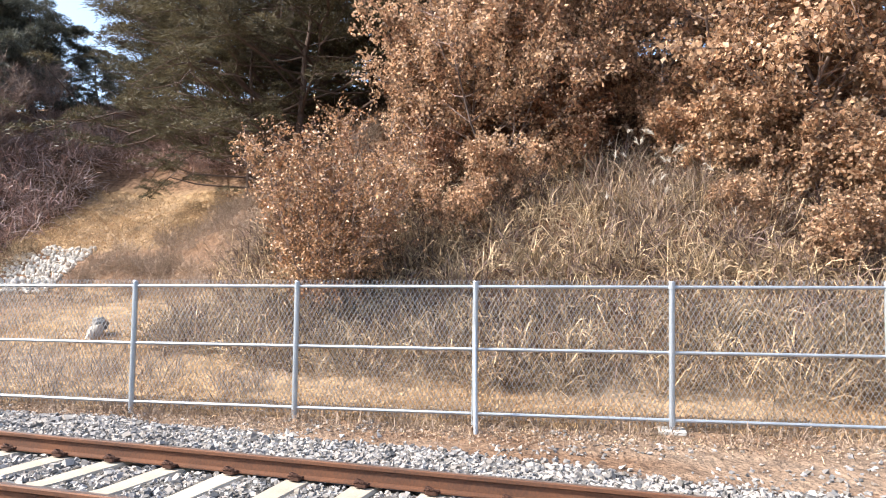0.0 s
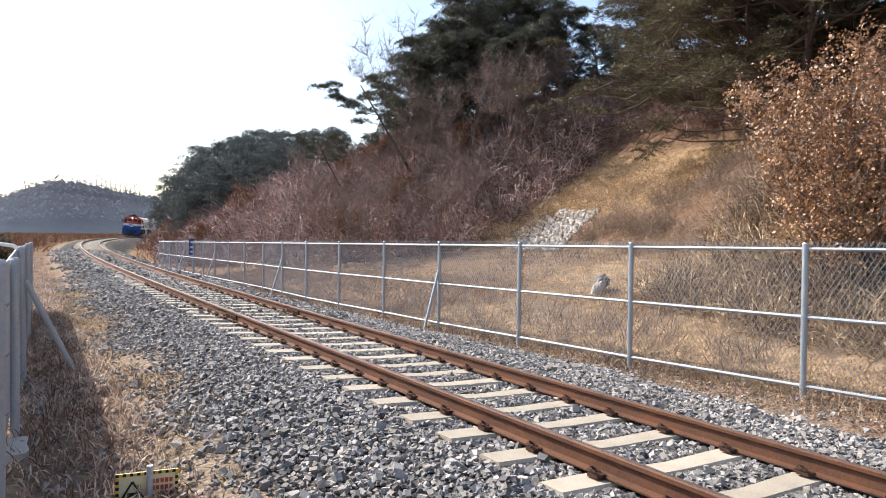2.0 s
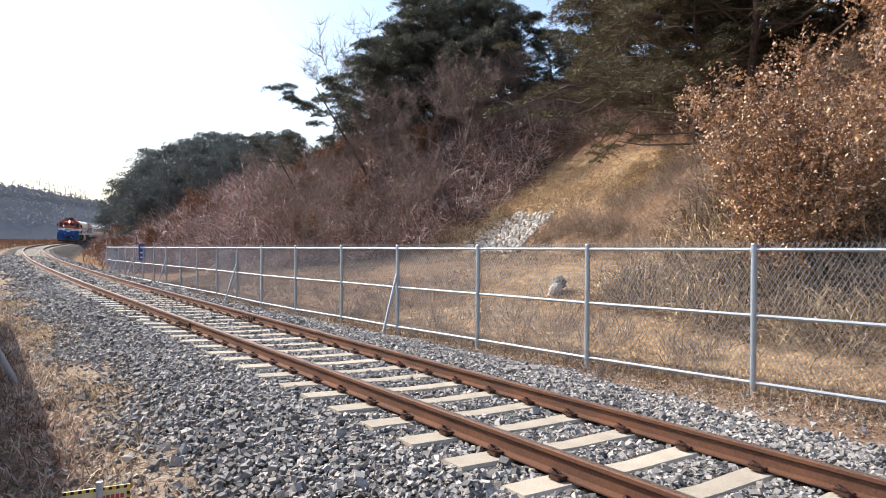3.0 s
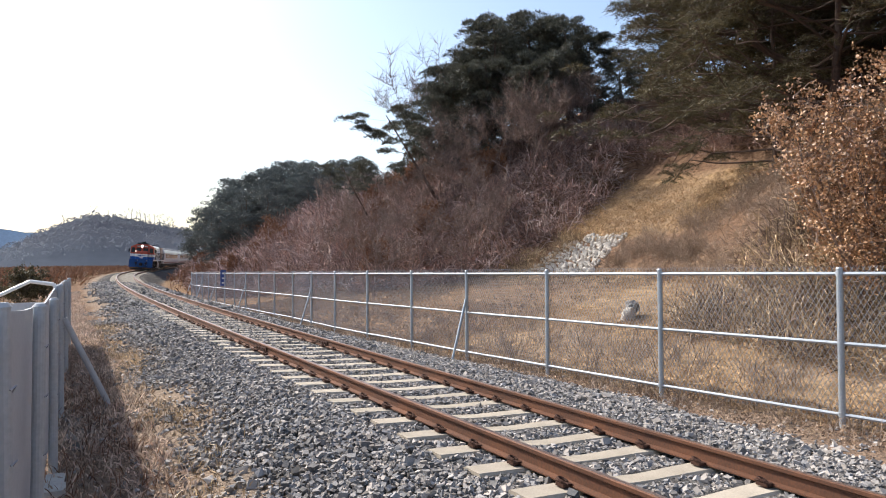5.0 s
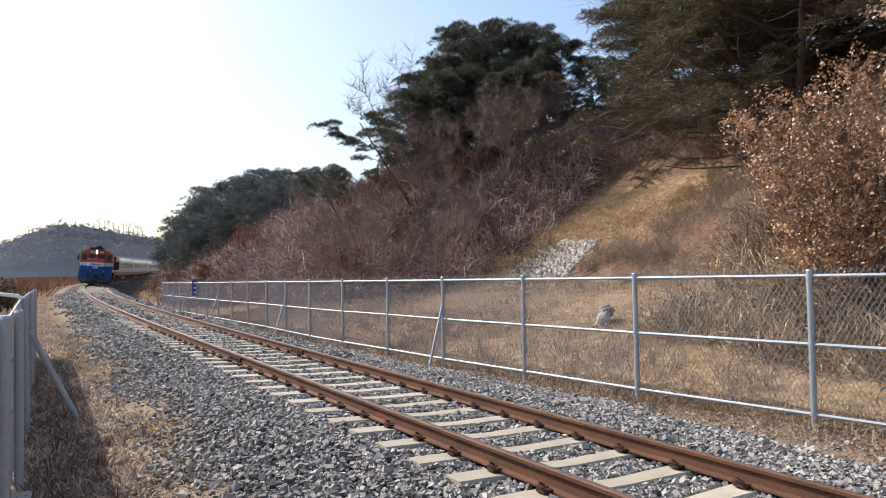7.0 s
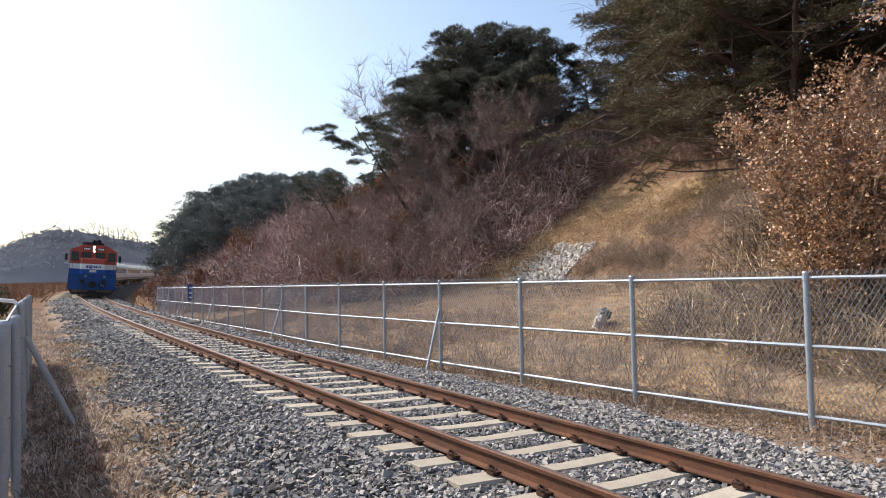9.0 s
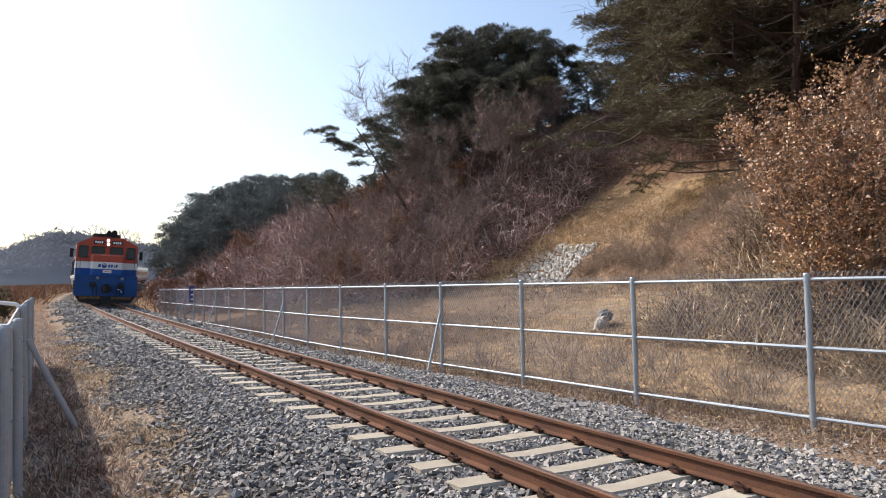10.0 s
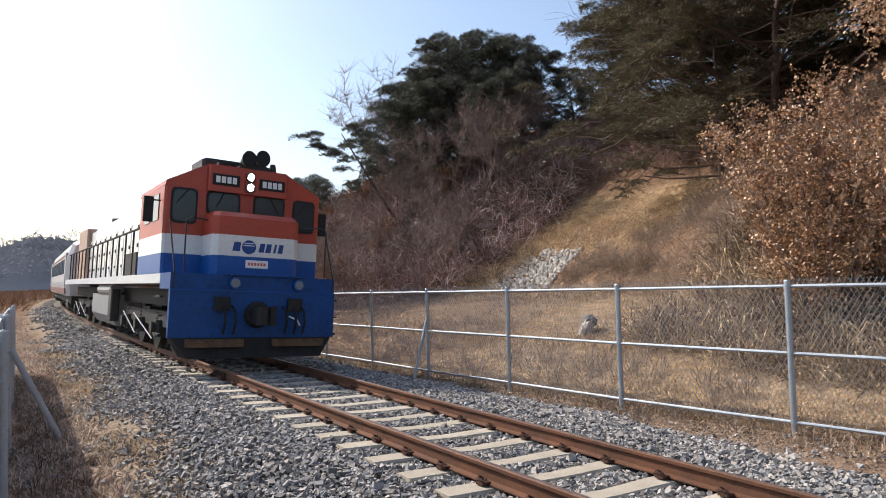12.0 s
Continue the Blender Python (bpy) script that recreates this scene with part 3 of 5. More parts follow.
M_GLASS = mat("dark_cab_glass", (0.03, 0.04, 0.046), 0.12, spread=0.1, spec=0.3)
M_RUBBER = mat("black_rubber", (0.02, 0.02, 0.02), 0.7, spread=0.2)
M_RUST = mat("rusty_plough", (0.2, 0.11, 0.05), 0.8, col2=(0.04, 0.027, 0.02), scale=4, fine=40)
M_COACHRED = mat("coach_red", (0.24, 0.12, 0.11), 0.5, spread=0.2, scale=1)
M_COACHGREY = mat("coach_pale_grey", (0.5, 0.49, 0.5), 0.4, spread=0.15, scale=1, coat=0.2)
M_ROOF = mat("sooty_roof", (0.13, 0.13, 0.135), 0.7, spread=0.3, scale=1)
M_LAMP = glow("headlamp", (1.0, 0.97, 0.88), 22.0)
M_NOTICE = mat("red_print", (0.6, 0.1, 0.07), 0.6)
M_INK = mat("navy_print", (0.02, 0.07, 0.26), 0.5)
M_BROWN = mat("dusty_tan_paint", (0.46, 0.31, 0.23), 0.6, spread=0.25)


def wheelset(parent, x, y, r=0.5):
    g = Geo().tube((x - 0.07, y, r), (x + 0.07, y, r), r, k=20)
    g.tube((x - 0.1, y, r), (x + 0.1, y, r), r * 0.35, k=12)
    return part("wheel", g, M_STEEL, parent, m=pose(0, 0, 0))


def build_bogie(parent, y0, axles, wide=1.05):
    b = part("bogie", Geo().box(-wide - 0.06, -wide + 0.06, y0 - axles[-1] - 0.6, y0 + axles[-1] + 0.6, 0.55, 0.85, 0.03)
             .box(wide - 0.06, wide + 0.06, y0 - axles[-1] - 0.6, y0 + axles[-1] + 0.6, 0.55, 0.85, 0.03)
             .box(-wide, wide, y0 - 0.3, y0 + 0.3, 0.5, 0.9), M_DARK, parent, "grimy black bogie frame")
    for a in sorted({-v for v in axles} | set(axles)):
        for side in (-1, 1):
            wheelset(b, side * 0.75, y0 + a)
            part("axle_box", Geo().box(side * wide - 0.16, side * wide + 0.16, y0 + a - 0.17, y0 + a + 0.17, 0.36, 0.68, 0.05)
                 .tube((side * (wide + 0.12), y0 + a, 0.52), (side * (wide + 0.24), y0 + a, 0.52), 0.13, k=12), M_STEEL, b)
            g = Geo()
            for k in range(4):
                g.tube((side * wide, y0 + a + 0.3, 0.52 + k * 0.08), (side * wide, y0 + a + 0.3, 0.57 + k * 0.08), 0.09, k=10)
            part("spring", g, M_DARK, b)
    part("brake_rod", Geo().tube((-wide - 0.2, y0 - axles[-1], 0.32), (-wide - 0.2, y0 + axles[-1] * 0.2, 0.74), 0.013, k=6)
         .tube((-wide - 0.2, y0 + 0.1, 0.32), (-wide - 0.2, y0 + axles[-1], 0.74), 0.013, k=6), M_SILVER, b)
    return b


def build_loco():
    """Origin on the rail under the front plate; local y runs back along the train."""
    L = thing("diesel_locomotive", pose(0, 0, 0), "diesel locomotive with red, white and blue cab and lit headlamps", "locomotive")
    W = 1.45
    # front plate and pilot
    g = Geo()
    g.prism([(-W, 0.0, 0.48), (W, 0.0, 0.48), (W, 0.12, 0.48), (-W, 0.12, 0.48)], [(-W, 0.0, 1.28), (W, 0.0, 1.28), (W, 0.12, 1.28), (-W, 0.12, 1.28)])
    g.prism([(-W, 0.03, 1.285), (W, 0.03, 1.285), (W, 0.9, 1.285), (-W, 0.9, 1.285)], [(-W, 0.03, 1.56), (W, 0.03, 1.56), (W, 0.9, 1.56), (-W, 0.9, 1.56)])
    front = part("front_plate", g, M_BLUEDIRTY, L, "deep blue end plate below the cab")
    part("ledge", Geo().box(-W, W, -0.02, 0.03, 1.272, 1.292), M_BLUE, front)
    g = Geo()
    g.prism([(-1.15, -0.12, 0.14), (1.15, -0.12, 0.14), (1.2, 0.35, 0.14), (-1.2, 0.35, 0.14)], [(-1.4, 0.0, 0.475), (1.4, 0.0, 0.475), (1.4, 0.35, 0.475), (-1.4, 0.35, 0.475)])
    part("snow_plough", g, M_DARK, L, "black pilot with a rusty lower edge")
    for side in (-1, 1):
        g = Geo().prism([(side * 0.25, -0.16, 0.33), (side * 1.2, -0.16, 0.33), (side * 1.2, -0.06, 0.33), (side * 0.25, -0.06, 0.33)],
                        [(side * 0.25, -0.13, 0.46), (side * 1.2, -0.13, 0.46), (side * 1.2, -0.05, 0.46), (side * 0.25, -0.05, 0.46)])
        part("plough_edge", g, M_RUST, L)
    # coupler, hoses, lamps on the plate
    g = Geo().tube((0, 0.0, 0.88), (0, -0.14, 0.88), 0.24, 0.2, 12).box(-0.14, 0.14, -0.5, -0.1, 0.74, 1.0, 0.05).box(-0.17, 0.02, -0.62, -0.42, 0.72, 1.02, 0.05)
    g.tube((0.1, -0.55, 0.7), (0.1, -0.55, 1.04), 0.06, k=10)
    part("coupler", g, M_DARK, L, "black knuckle coupler")
    for x in (-0.62, -0.45, 0.45, 0.62, 0.78):
        pts = [(x, -0.04, 1.02), (x, -0.2, 0.95), (x + 0.02, -0.22, 0.75), (x + 0.01, -0.14, 0.55)]
        part("air_hose", Geo().path(pts, 0.022, 7), M_RUBBER, L)
    part("hose_end", Geo().path([(0.52, -0.17, 0.86), (0.66, -0.2, 0.8), (0.72, -0.18, 0.7)], 0.016, 6), M_PLATE, L)
    for x in (-0.62, 0.66):
        part("valve_box", Geo().box(x - 0.13, x + 0.13, -0.1, 0.0, 0.94, 1.18, 0.03), M_DARK, L)
    for x in (-0.42, 0.72):
        o = part("marker_lamp", Geo().tube((x, 0.03, 1.42), (x, -0.07, 1.42), 0.1, k=14), M_BLUE, L)
        part("lens", Geo().tube((x, -0.07, 1.42), (x, -0.08, 1.42), 0.078, k=14), M_LENS, o)
    part("step_plate", Geo().box(-0.62, 0.85, -0.06, 0.03, 1.565, 1.585), M_BLUE, L)
    # short nose
    N0, N1 = 0.18, 1.15
    nose = part("nose", Geo().box(-0.78, 0.78, N0, N1, 2.27, 2.55, 0.1), M_RED, L, "short hood nose, red above white and blue bands")
    part("white_band", Geo().box(-0.78, 0.78, N0, N1, 1.90, 2.27, 0.1), M_WHITE, nose, "white painted band")
    part("blue_band", Geo().box(-0.78, 0.78, N0, N1, 1.56, 1.90, 0.1), M_BLUE, nose, "blue painted band")
    g = Geo()
    rim = [(-0.68, N0 + 0.0), (0.68, N0 + 0.0), (0.78, N0 + 0.1), (0.78, N1), (-0.78, N1), (-0.78, N0 + 0.1)]
    g.prism([(x, y, 2.552) for x, y in rim], [(x * 0.93, y + (0.1 if y < 0.5 else 0), 2.63) for x, y in rim])
    part("nose_top", g, M_RED, nose)
    part("number_board", Geo().box(-0.2, 0.2, N0 - 0.014, N0 - 0.002, 1.70, 1.84), M_PLATE, nose, "small white plate with illegible red print")
    for k in range(6):
        part("print", Geo().box(-0.155 + k * 0.055, -0.12 + k * 0.055, N0 - 0.019, N0 - 0.015, 1.745, 1.795), M_NOTICE, nose)
    # company mark as plain shapes
    for k, w in enumerate((0.13, 0.0, 0.1, 0.1, 0.04, 0.09)):
        x = (-0.44, 0, 0.02, 0.14, 0.29, 0.37)[k]
        if w:
            sk = 0.03
            g = Geo().prism([(x, N0 - 0.004, 1.99), (x + w, N0 - 0.004, 1.99), (x + w, N0 - 0.001, 1.99), (x, N0 - 0.001, 1.99)],
                            [(x + sk, N0 - 0.004, 2.15), (x + w * 0.9 + sk, N0 - 0.004, 2.15), (x + w * 0.9 + sk, N0 - 0.001, 2.15), (x + sk, N0 - 0.001, 2.15)])
            part("mark", g, M_INK, nose)
    part("round_mark", Geo().tube((-0.15, N0 - 0.001, 2.07), (-0.15, N0 - 0.006, 2.07), 0.125, k=24), M_INK, nose, "plain navy disc with white stripes")
    for z, w in ((2.13, 0.18), (2.09, 0.2)):
        part("stripe", Geo().box(-0.15 - w / 2, -0.15 + w / 2, N0 - 0.009, N0 - 0.007, z, z + 0.014), M_PLATE, nose)
    # cab
    C0, C1 = 0.95, 3.35
    cab = part("cab", Geo().box(-W, W, C0, C1, 2.27, 3.02, 0.04), M_RED, L, "cab body, red above white and blue bands")
    part("white_band", Geo().box(-W, W, C0, C1, 1.92, 2.27, 0.04), M_WHITE, cab, "white painted band")
    part("blue_band", Geo().box(-W, W, C0, C1, 1.56, 1.92, 0.04), M_BLUE, cab, "blue painted band")
    roof = [(-W, 3.02), (W, 3.02), (W - 0.02, 3.1), (0.72, 3.44), (-0.72, 3.44), (-W + 0.02, 3.1)]
    g = Geo().prism([(x, C0, z + 0.002) for x, z in roof], [(x, C1 + 0.1, z + 0.002) for x, z in roof])
    part("roof", g, M_RED, cab, "orange-red canted cab roof")
    part("brow", Geo().box(-0.74, 0.74, C0 - 0.1, C0, 3.0, 3.4, 0.03), M_RED, cab)
    def window(x, z0, z1, w, parent, y=C0, slant=0.0):
        def octagon(e, y_):
            x0, x1, w0, w1, c = x - w / 2 - e, x + w / 2 + e, z0 - e, z1 + e, 0.07
            return [(x0 + c, y_, w0), (x1 - c, y_, w0), (x1 - c * 0.3, y_, w0 + c * 0.3), (x1, y_, w0 + c), (x1, y_, w1 - c), (x1 - c * 0.3, y_, w1 - c * 0.3), (x1 - c, y_, w1),
                    (x0 + c, y_, w1), (x0 + c * 0.3, y_, w1 - c * 0.3), (x0, y_, w1 - c), (x0, y_, w0 + c), (x0 + c * 0.3, y_, w0 + c * 0.3)]
        o = part("window", Geo().prism(octagon(0.035, y - 0.02), octagon(0.035, y + 0.01)), M_RUBBER, parent, "cab window in a black rubber seal")
        part("pane", Geo().prism(octagon(0.0, y - 0.026), octagon(0.0, y - 0.022)), M_GLASS, o)
        return o
    for x in (-0.44, 0.42):
        o = window(x, 2.66, 2.97, 0.54, cab)
        part("wiper", Geo().tube((x + 0.0, C0 - 0.04, 2.98), (x - 0.13 if x < 0 else x + 0.18, C0 - 0.04, 2.75), 0.008, k=5), M_RUBBER, o)
    for x in (-1.12, 1.12):
        o = window(x, 2.48, 2.97, 0.38, cab)
        part("wiper", Geo().tube((x + 0.05, C0 - 0.04, 2.98), (x - 0.14, C0 - 0.04, 2.75), 0.008, k=5), M_RUBBER, o)
    for x in (-0.43, 0.43):
        nb = part("number_board", Geo().box(x - 0.245, x + 0.245, C0 - 0.118, C0 - 0.102, 3.1, 3.28, 0.0), M_RUBBER, cab, "black board with pale bars")
        for k in range(4):
            part("bar", Geo().box(x - 0.19 + k * 0.1, x - 0.115 + k * 0.1, C0 - 0.124, C0 - 0.119, 3.14, 3.245), M_PLATE, nb)
    hb = part("lamp_housing", Geo().box(-0.1, 0.1, C0 - 0.125, C0 - 0.1, 3.04, 3.36, 0.02), M_RED, cab)
    for z in (3.11, 3.28):
        o = part("headlamp", Geo().tube((0, C0 - 0.125, z), (0, C0 - 0.17, z), 0.088, k=16), M_RUBBER, hb)
        part("lens", Geo().tube((0, C0 - 0.17, z), (0, C0 - 0.178, z), 0.06, k=16), M_LAMP, o, "lit headlamp lens")
    # roof gear: horns, vent, antenna
    for x, z in ((0.02, 3.62), (0.28, 3.66)):
        g = Geo().tube((x, C0 + 0.5, z), (x, C0 + 0.05, z), 0.05, 0.14, k=16)
        part("horn", g, M_RUBBER, cab)
    part("roof_box", Geo().box(-0.72, 0.6, C0 + 0.55, C0 + 1.5, 3.45, 3.6, 0.05).box(-0.66, 0.54, C0 + 0.6, C0 + 1.45, 3.602, 3.63, 0.04), M_STEEL, cab, "flat dark grey roof cooling unit")
    part("cable_box", Geo().box(-0.5, -0.2, C0 + 0.2, C0 + 0.45, 3.45, 3.53, 0.03), M_DARK, cab)
    part("horn_bracket", Geo().box(-0.15, 0.45, C0 + 0.1, C0 + 0.5, 3.45, 3.5).tube((0.05, C0 + 0.3, 3.45), (0.05, C0 + 0.3, 3.62), 0.03), M_STEEL, cab)
    part("bell", Geo().tube((0.52, C0 + 0.2, 3.46), (0.52, C0 + 0.2, 3.6), 0.08, 0.05, 12), M_STEEL, cab)
    # cab side windows and doors
    for side in (-1, 1):
        for y, w in ((C0 + 0.75, 0.6), (C0 + 1.55, 0.6)):
            part("side_window", Geo().box(side * W - 0.015, side * W + 0.015, y - w / 2, y + w / 2, 2.5, 2.92), M_GLASS, cab)
        part("mirror", Geo().box(side * (W + 0.2) - 0.08, side * (W + 0.2) + 0.08, C0 + 0.3, C0 + 0.36, 2.45, 2.85).tube((side * W, C0 + 0.33, 2.8), (side * (W + 0.2), C0 + 0.33, 2.8), 0.012), M_RUBBER, cab)
        pts = [(side * 1.25, 0.06, 1.58), (side * 1.25, 0.06, 2.42), (side * 1.15, 0.06, 2.48), (side * 0.85, 0.3, 2.47)]
        part("handrail", Geo().path(pts, 0.013, 7), M_STEEL, L)
        pts = [(side * 1.4, 0.04, 0.62), (side * 1.4, 0.02, 1.6), (side * 1.42, 0.5, 2.42)]
        part("handrail", Geo().path(pts, 0.013, 7), M_STEEL, L)
        for z in (0.5, 0.82, 1.14):
            part("step", Geo().box(side * W - 0.04, side * W + 0.14 * side + 0.04, 0.3, 0.75, z, z + 0.03), M_DARK, L)
    # frame, long hood, walkway
    B = 20.3
    part("frame", Geo().box(-W, W, 0.9, B, 1.38, 1.555, 0.03), M_WHITE, L, "pale side sill")
    hood = part("long_hood", Geo().box(-0.95, 0.95, C1 + 0.02, B - 3.4, 1.56, 3.15, 0.05), M_WHITE, L, "white engine hood with louvres and doors")
    part("hood_roof", Geo().prism([(-0.95, C1 + 0.12, 3.152), (0.95, C1 + 0.12, 3.152), (0.95, B - 3.4, 3.152), (-0.95, B - 3.4, 3.152)],
                                  [(-0.6, C1 + 0.12, 3.4), (0.6, C1 + 0.12, 3.4), (0.6, B - 3.4, 3.4), (-0.6, B - 3.4, 3.4)]), M_WHITE, hood)
    part("hood_rear", Geo().box(-1.1, 1.1, B - 3.38, B - 0.4, 1.56, 3.3, 0.06), M_BROWN, L, "dull tan radiator section")
    for y in np.arange(C1 + 0.6, B - 3.6, 1.25):
        for side in (-1, 1):
            d = part("hood_door", Geo().box(side * 0.965 - 0.012, side * 0.965 + 0.012, y, y + 1.1, 1.65, 2.85), M_WHITE, hood)
            for z in (1.85, 2.3, 2.7):
                part("hinge", Geo().box(side * 0.985 - 0.015, side * 0.985 + 0.015, y + 0.02, y + 0.14, z, z + 0.08), M_STEEL, d)
    for y in (6.5, 9.5, 13.5):
        part("exhaust_stack", Geo().box(-0.3, 0.3, y, y + 0.7, 3.4, 3.56, 0.05), M_STEEL, hood)
    part("radiator_fan", Geo().tube((0, 15.2, 3.4), (0, 15.2, 3.55), 0.55, k=20), M_STEEL, hood)
    for side in (-1, 1):
        for y in np.arange(C1 + 1.0, B - 0.4, 1.05):
            part("stanchion", Geo().tube((side * 1.4, y, 1.555), (side * 1.4, y, 2.5), 0.02, k=6), M_DARK, L)
        part("walkway_rail", Geo().tube((side * 1.4, C1 + 0.3, 2.5), (side * 1.4, B - 0.5, 2.5), 0.022, k=6), M_DARK, L)
        part("battery_box", Geo().box(side * 1.22 - 0.18, side * 1.22 + 0.18, C1 + 0.5, C1 + 2.0, 1.56, 2.05, 0.03), M_DARK, L)
    # fuel tank and reservoirs between the bogies
    ring = [(-1.3, 1.1), (-1.3, 0.55), (-1.15, 0.3), (1.15, 0.3), (1.3, 0.55), (1.3, 1.1)]
    part("fuel_tank", Geo().prism([(x, 7.9, z) for x, z in ring], [(x, 12.0, z) for x, z in ring]), M_SILVER, L, "silver-grey fuel tank")
    for side in (-1, 1):
        part("air_reservoir", Geo().tube((side * 1.2, 7.8, 1.22), (side * 1.2, 10.4, 1.22), 0.17, k=14), M_SILVER, L)
        part("sand_box", Geo().box(side * 1.3 - 0.1, side * 1.3 + 0.1, 7.2, 7.7, 0.45, 1.25, 0.03), M_STEEL, L)
    part("underframe", Geo().box(-1.0, 1.0, 0.4, B, 0.95, 1.3), M_DARK, L)
    for y in (4.3, 15.9):
        build_bogie(L, y, (0, 1.85))
    for o in L.children_recursive:
        if not o.data.get("raised"):
            for v in o.data.vertices:
                if v.co.z > 2.27:
                    v.co.z = 2.27 + (v.co.z - 2.27) * 1.15
            o.data["raised"] = 1
    L.scale = (1.076, 1.0, 1.06)
    return L


def build_coach():
    c = thing("passenger_coach", pose(0, 0, 0), "pale grey passenger coach with a dull red band and dark windows", "coach", "coaches of the train")
    prof = [(-1.42, 0.95), (1.42, 0.95), (1.5, 1.6), (1.48, 2.7), (1.3, 3.3), (0.8, 3.62), (0, 3.72), (-0.8, 3.62), (-1.3, 3.3), (-1.48, 2.7), (-1.5, 1.6)]
    g = Geo()
    g.loft([[(x * 0.9, 0.0, 0.95 + (z - 0.95) * 0.96) for x, z in prof], [(x, 0.25, z) for x, z in prof], [(x, 21.8, z) for x, z in prof],
            [(x * 0.9, 22.05, 0.95 + (z - 0.95) * 0.96) for x, z in prof]])
    body = part("body", g, M_COACHGREY, c, "rounded pale grey coach shell")
    for side in (-1, 1):
        part("band", Geo().prism([(side * 1.49, 0.4, 1.05), (side * 1.515, 0.4, 1.3), (side * 1.515, 21.6, 1.3), (side * 1.49, 21.6, 1.05)],
                                 [(side * 1.43, 0.4, 1.05), (side * 1.43, 0.4, 1.3), (side * 1.43, 21.6, 1.3), (side * 1.43, 21.6, 1.05)]), M_COACHRED, body, "dull red side band")
        part("band", Geo().box(side * 1.455 - 0.04, side * 1.455 + 0.04, 0.4, 21.6, 2.78, 2.86), M_COACHRED, body)
        for y in np.arange(2.2, 20, 1.75):
            part("window", Geo().box(side * 1.495 - 0.02, side * 1.495 + 0.02, y, y + 1.3, 1.95, 2.65), M_GLASS, body)
        for y in (0.7, 20.5):
            part("door", Geo().box(side * 1.495 - 0.025, side * 1.495 + 0.025, y, y + 0.85, 1.35, 2.9), M_COACHGREY, body)
    top = [(1.31, 3.29), (0.8, 3.635), (0, 3.735), (-0.8, 3.635), (-1.31, 3.29), (-0.8, 3.55), (0, 3.65), (0.8, 3.55)]
    part("roof", Geo().prism([(x, 0.3, z) for x, z in top], [(x, 21.75, z) for x, z in top]), M_ROOF, c, "dull dark grey roof")
    part("gangway", Geo().box(-0.55, 0.55, -0.35, 0.02, 1.0, 3.2, 0.05), M_DARK, c)
    part("underframe", Geo().box(-1.2, 1.2, 0.3, 21.7, 0.6, 0.94), M_DARK, c)
    for y in (3.3, 18.7):
        build_bogie(c, y, (1.05,), 1.0)
    return c


build_track()
build_ballast()
build_fence()
LOCO = build_loco()
COACHES = [build_coach()]
for _ in range(3):
    COACHES.append(copy_thing(COACHES[0], pose(0, 0, 0)))


# ---- vegetation ----
def blades(name, root, tip, width, material, bend=0.0, mat_idx=None):
    """Narrow leaf blades: two quads each from root over a bent middle to the tip."""
    n = len(root)
    along = tip - root
    side = np.cross(along, rng.normal(size=(n, 3)))
    side /= np.linalg.norm(side, axis=1)[:, None] + 1e-9
    side *= width[:, None]
    mid = root + along * 0.55 + np.stack([0 * width, 0 * width, np.linalg.norm(along, axis=1) * bend], -1)
    v = np.stack([root - side * 0.6, root + side * 0.6, mid + side, mid - side, tip], 1).reshape(-1, 3)
    b = np.arange(n) * 5
    f = np.concatenate([np.stack([b, b + 1, b + 2], -1), np.stack([b, b + 2, b + 3], -1), np.stack([b + 3, b + 2, b + 4], -1)])
    mi = None if mat_idx is None else np.concatenate([mat_idx] * 3)
    return tris_mesh(name, v, f, material, mi)


def spikes(name, root, tip, width, material):
    """Needle sprays: one narrow triangle each."""
    side = np.cross(tip - root, rng.normal(size=(len(root), 3)))
    side /= np.linalg.norm(side, axis=1)[:, None] + 1e-9
    v = np.stack([root - side * width[:, None], root + side * width[:, None], tip], 1).reshape(-1, 3)
    return tris_mesh(name, v, np.arange(len(v)).reshape(-1, 3), material)


def leaves(name, pos, size, material, droop=0.3):
    """Broad leaves: a folded rhomb each."""
    n = len(pos)
    u = rng.normal(size=(n, 3))
    u[:, 2] -= droop
    u /= np.linalg.norm(u, axis=1)[:, None]
    w = np.cross(u, rng.normal(size=(n, 3)))
    w /= np.linalg.norm(w, axis=1)[:, None] + 1e-9
    k = np.cross(u, w)
    L, W = size[:, None], size[:, None] * 0.36
    v = np.stack([pos, pos + u * L * 0.5 + w * W + k * W * 0.4, pos + u * L, pos + u * L * 0.5 - w * W + k * W * 0.4], 1).reshape(-1, 3)
    b = np.arange(n) * 4
    f = np.concatenate([np.stack([b, b + 1, b + 2], -1), np.stack([b, b + 2, b + 3], -1)])
    return tris_mesh(name, v, f, material)


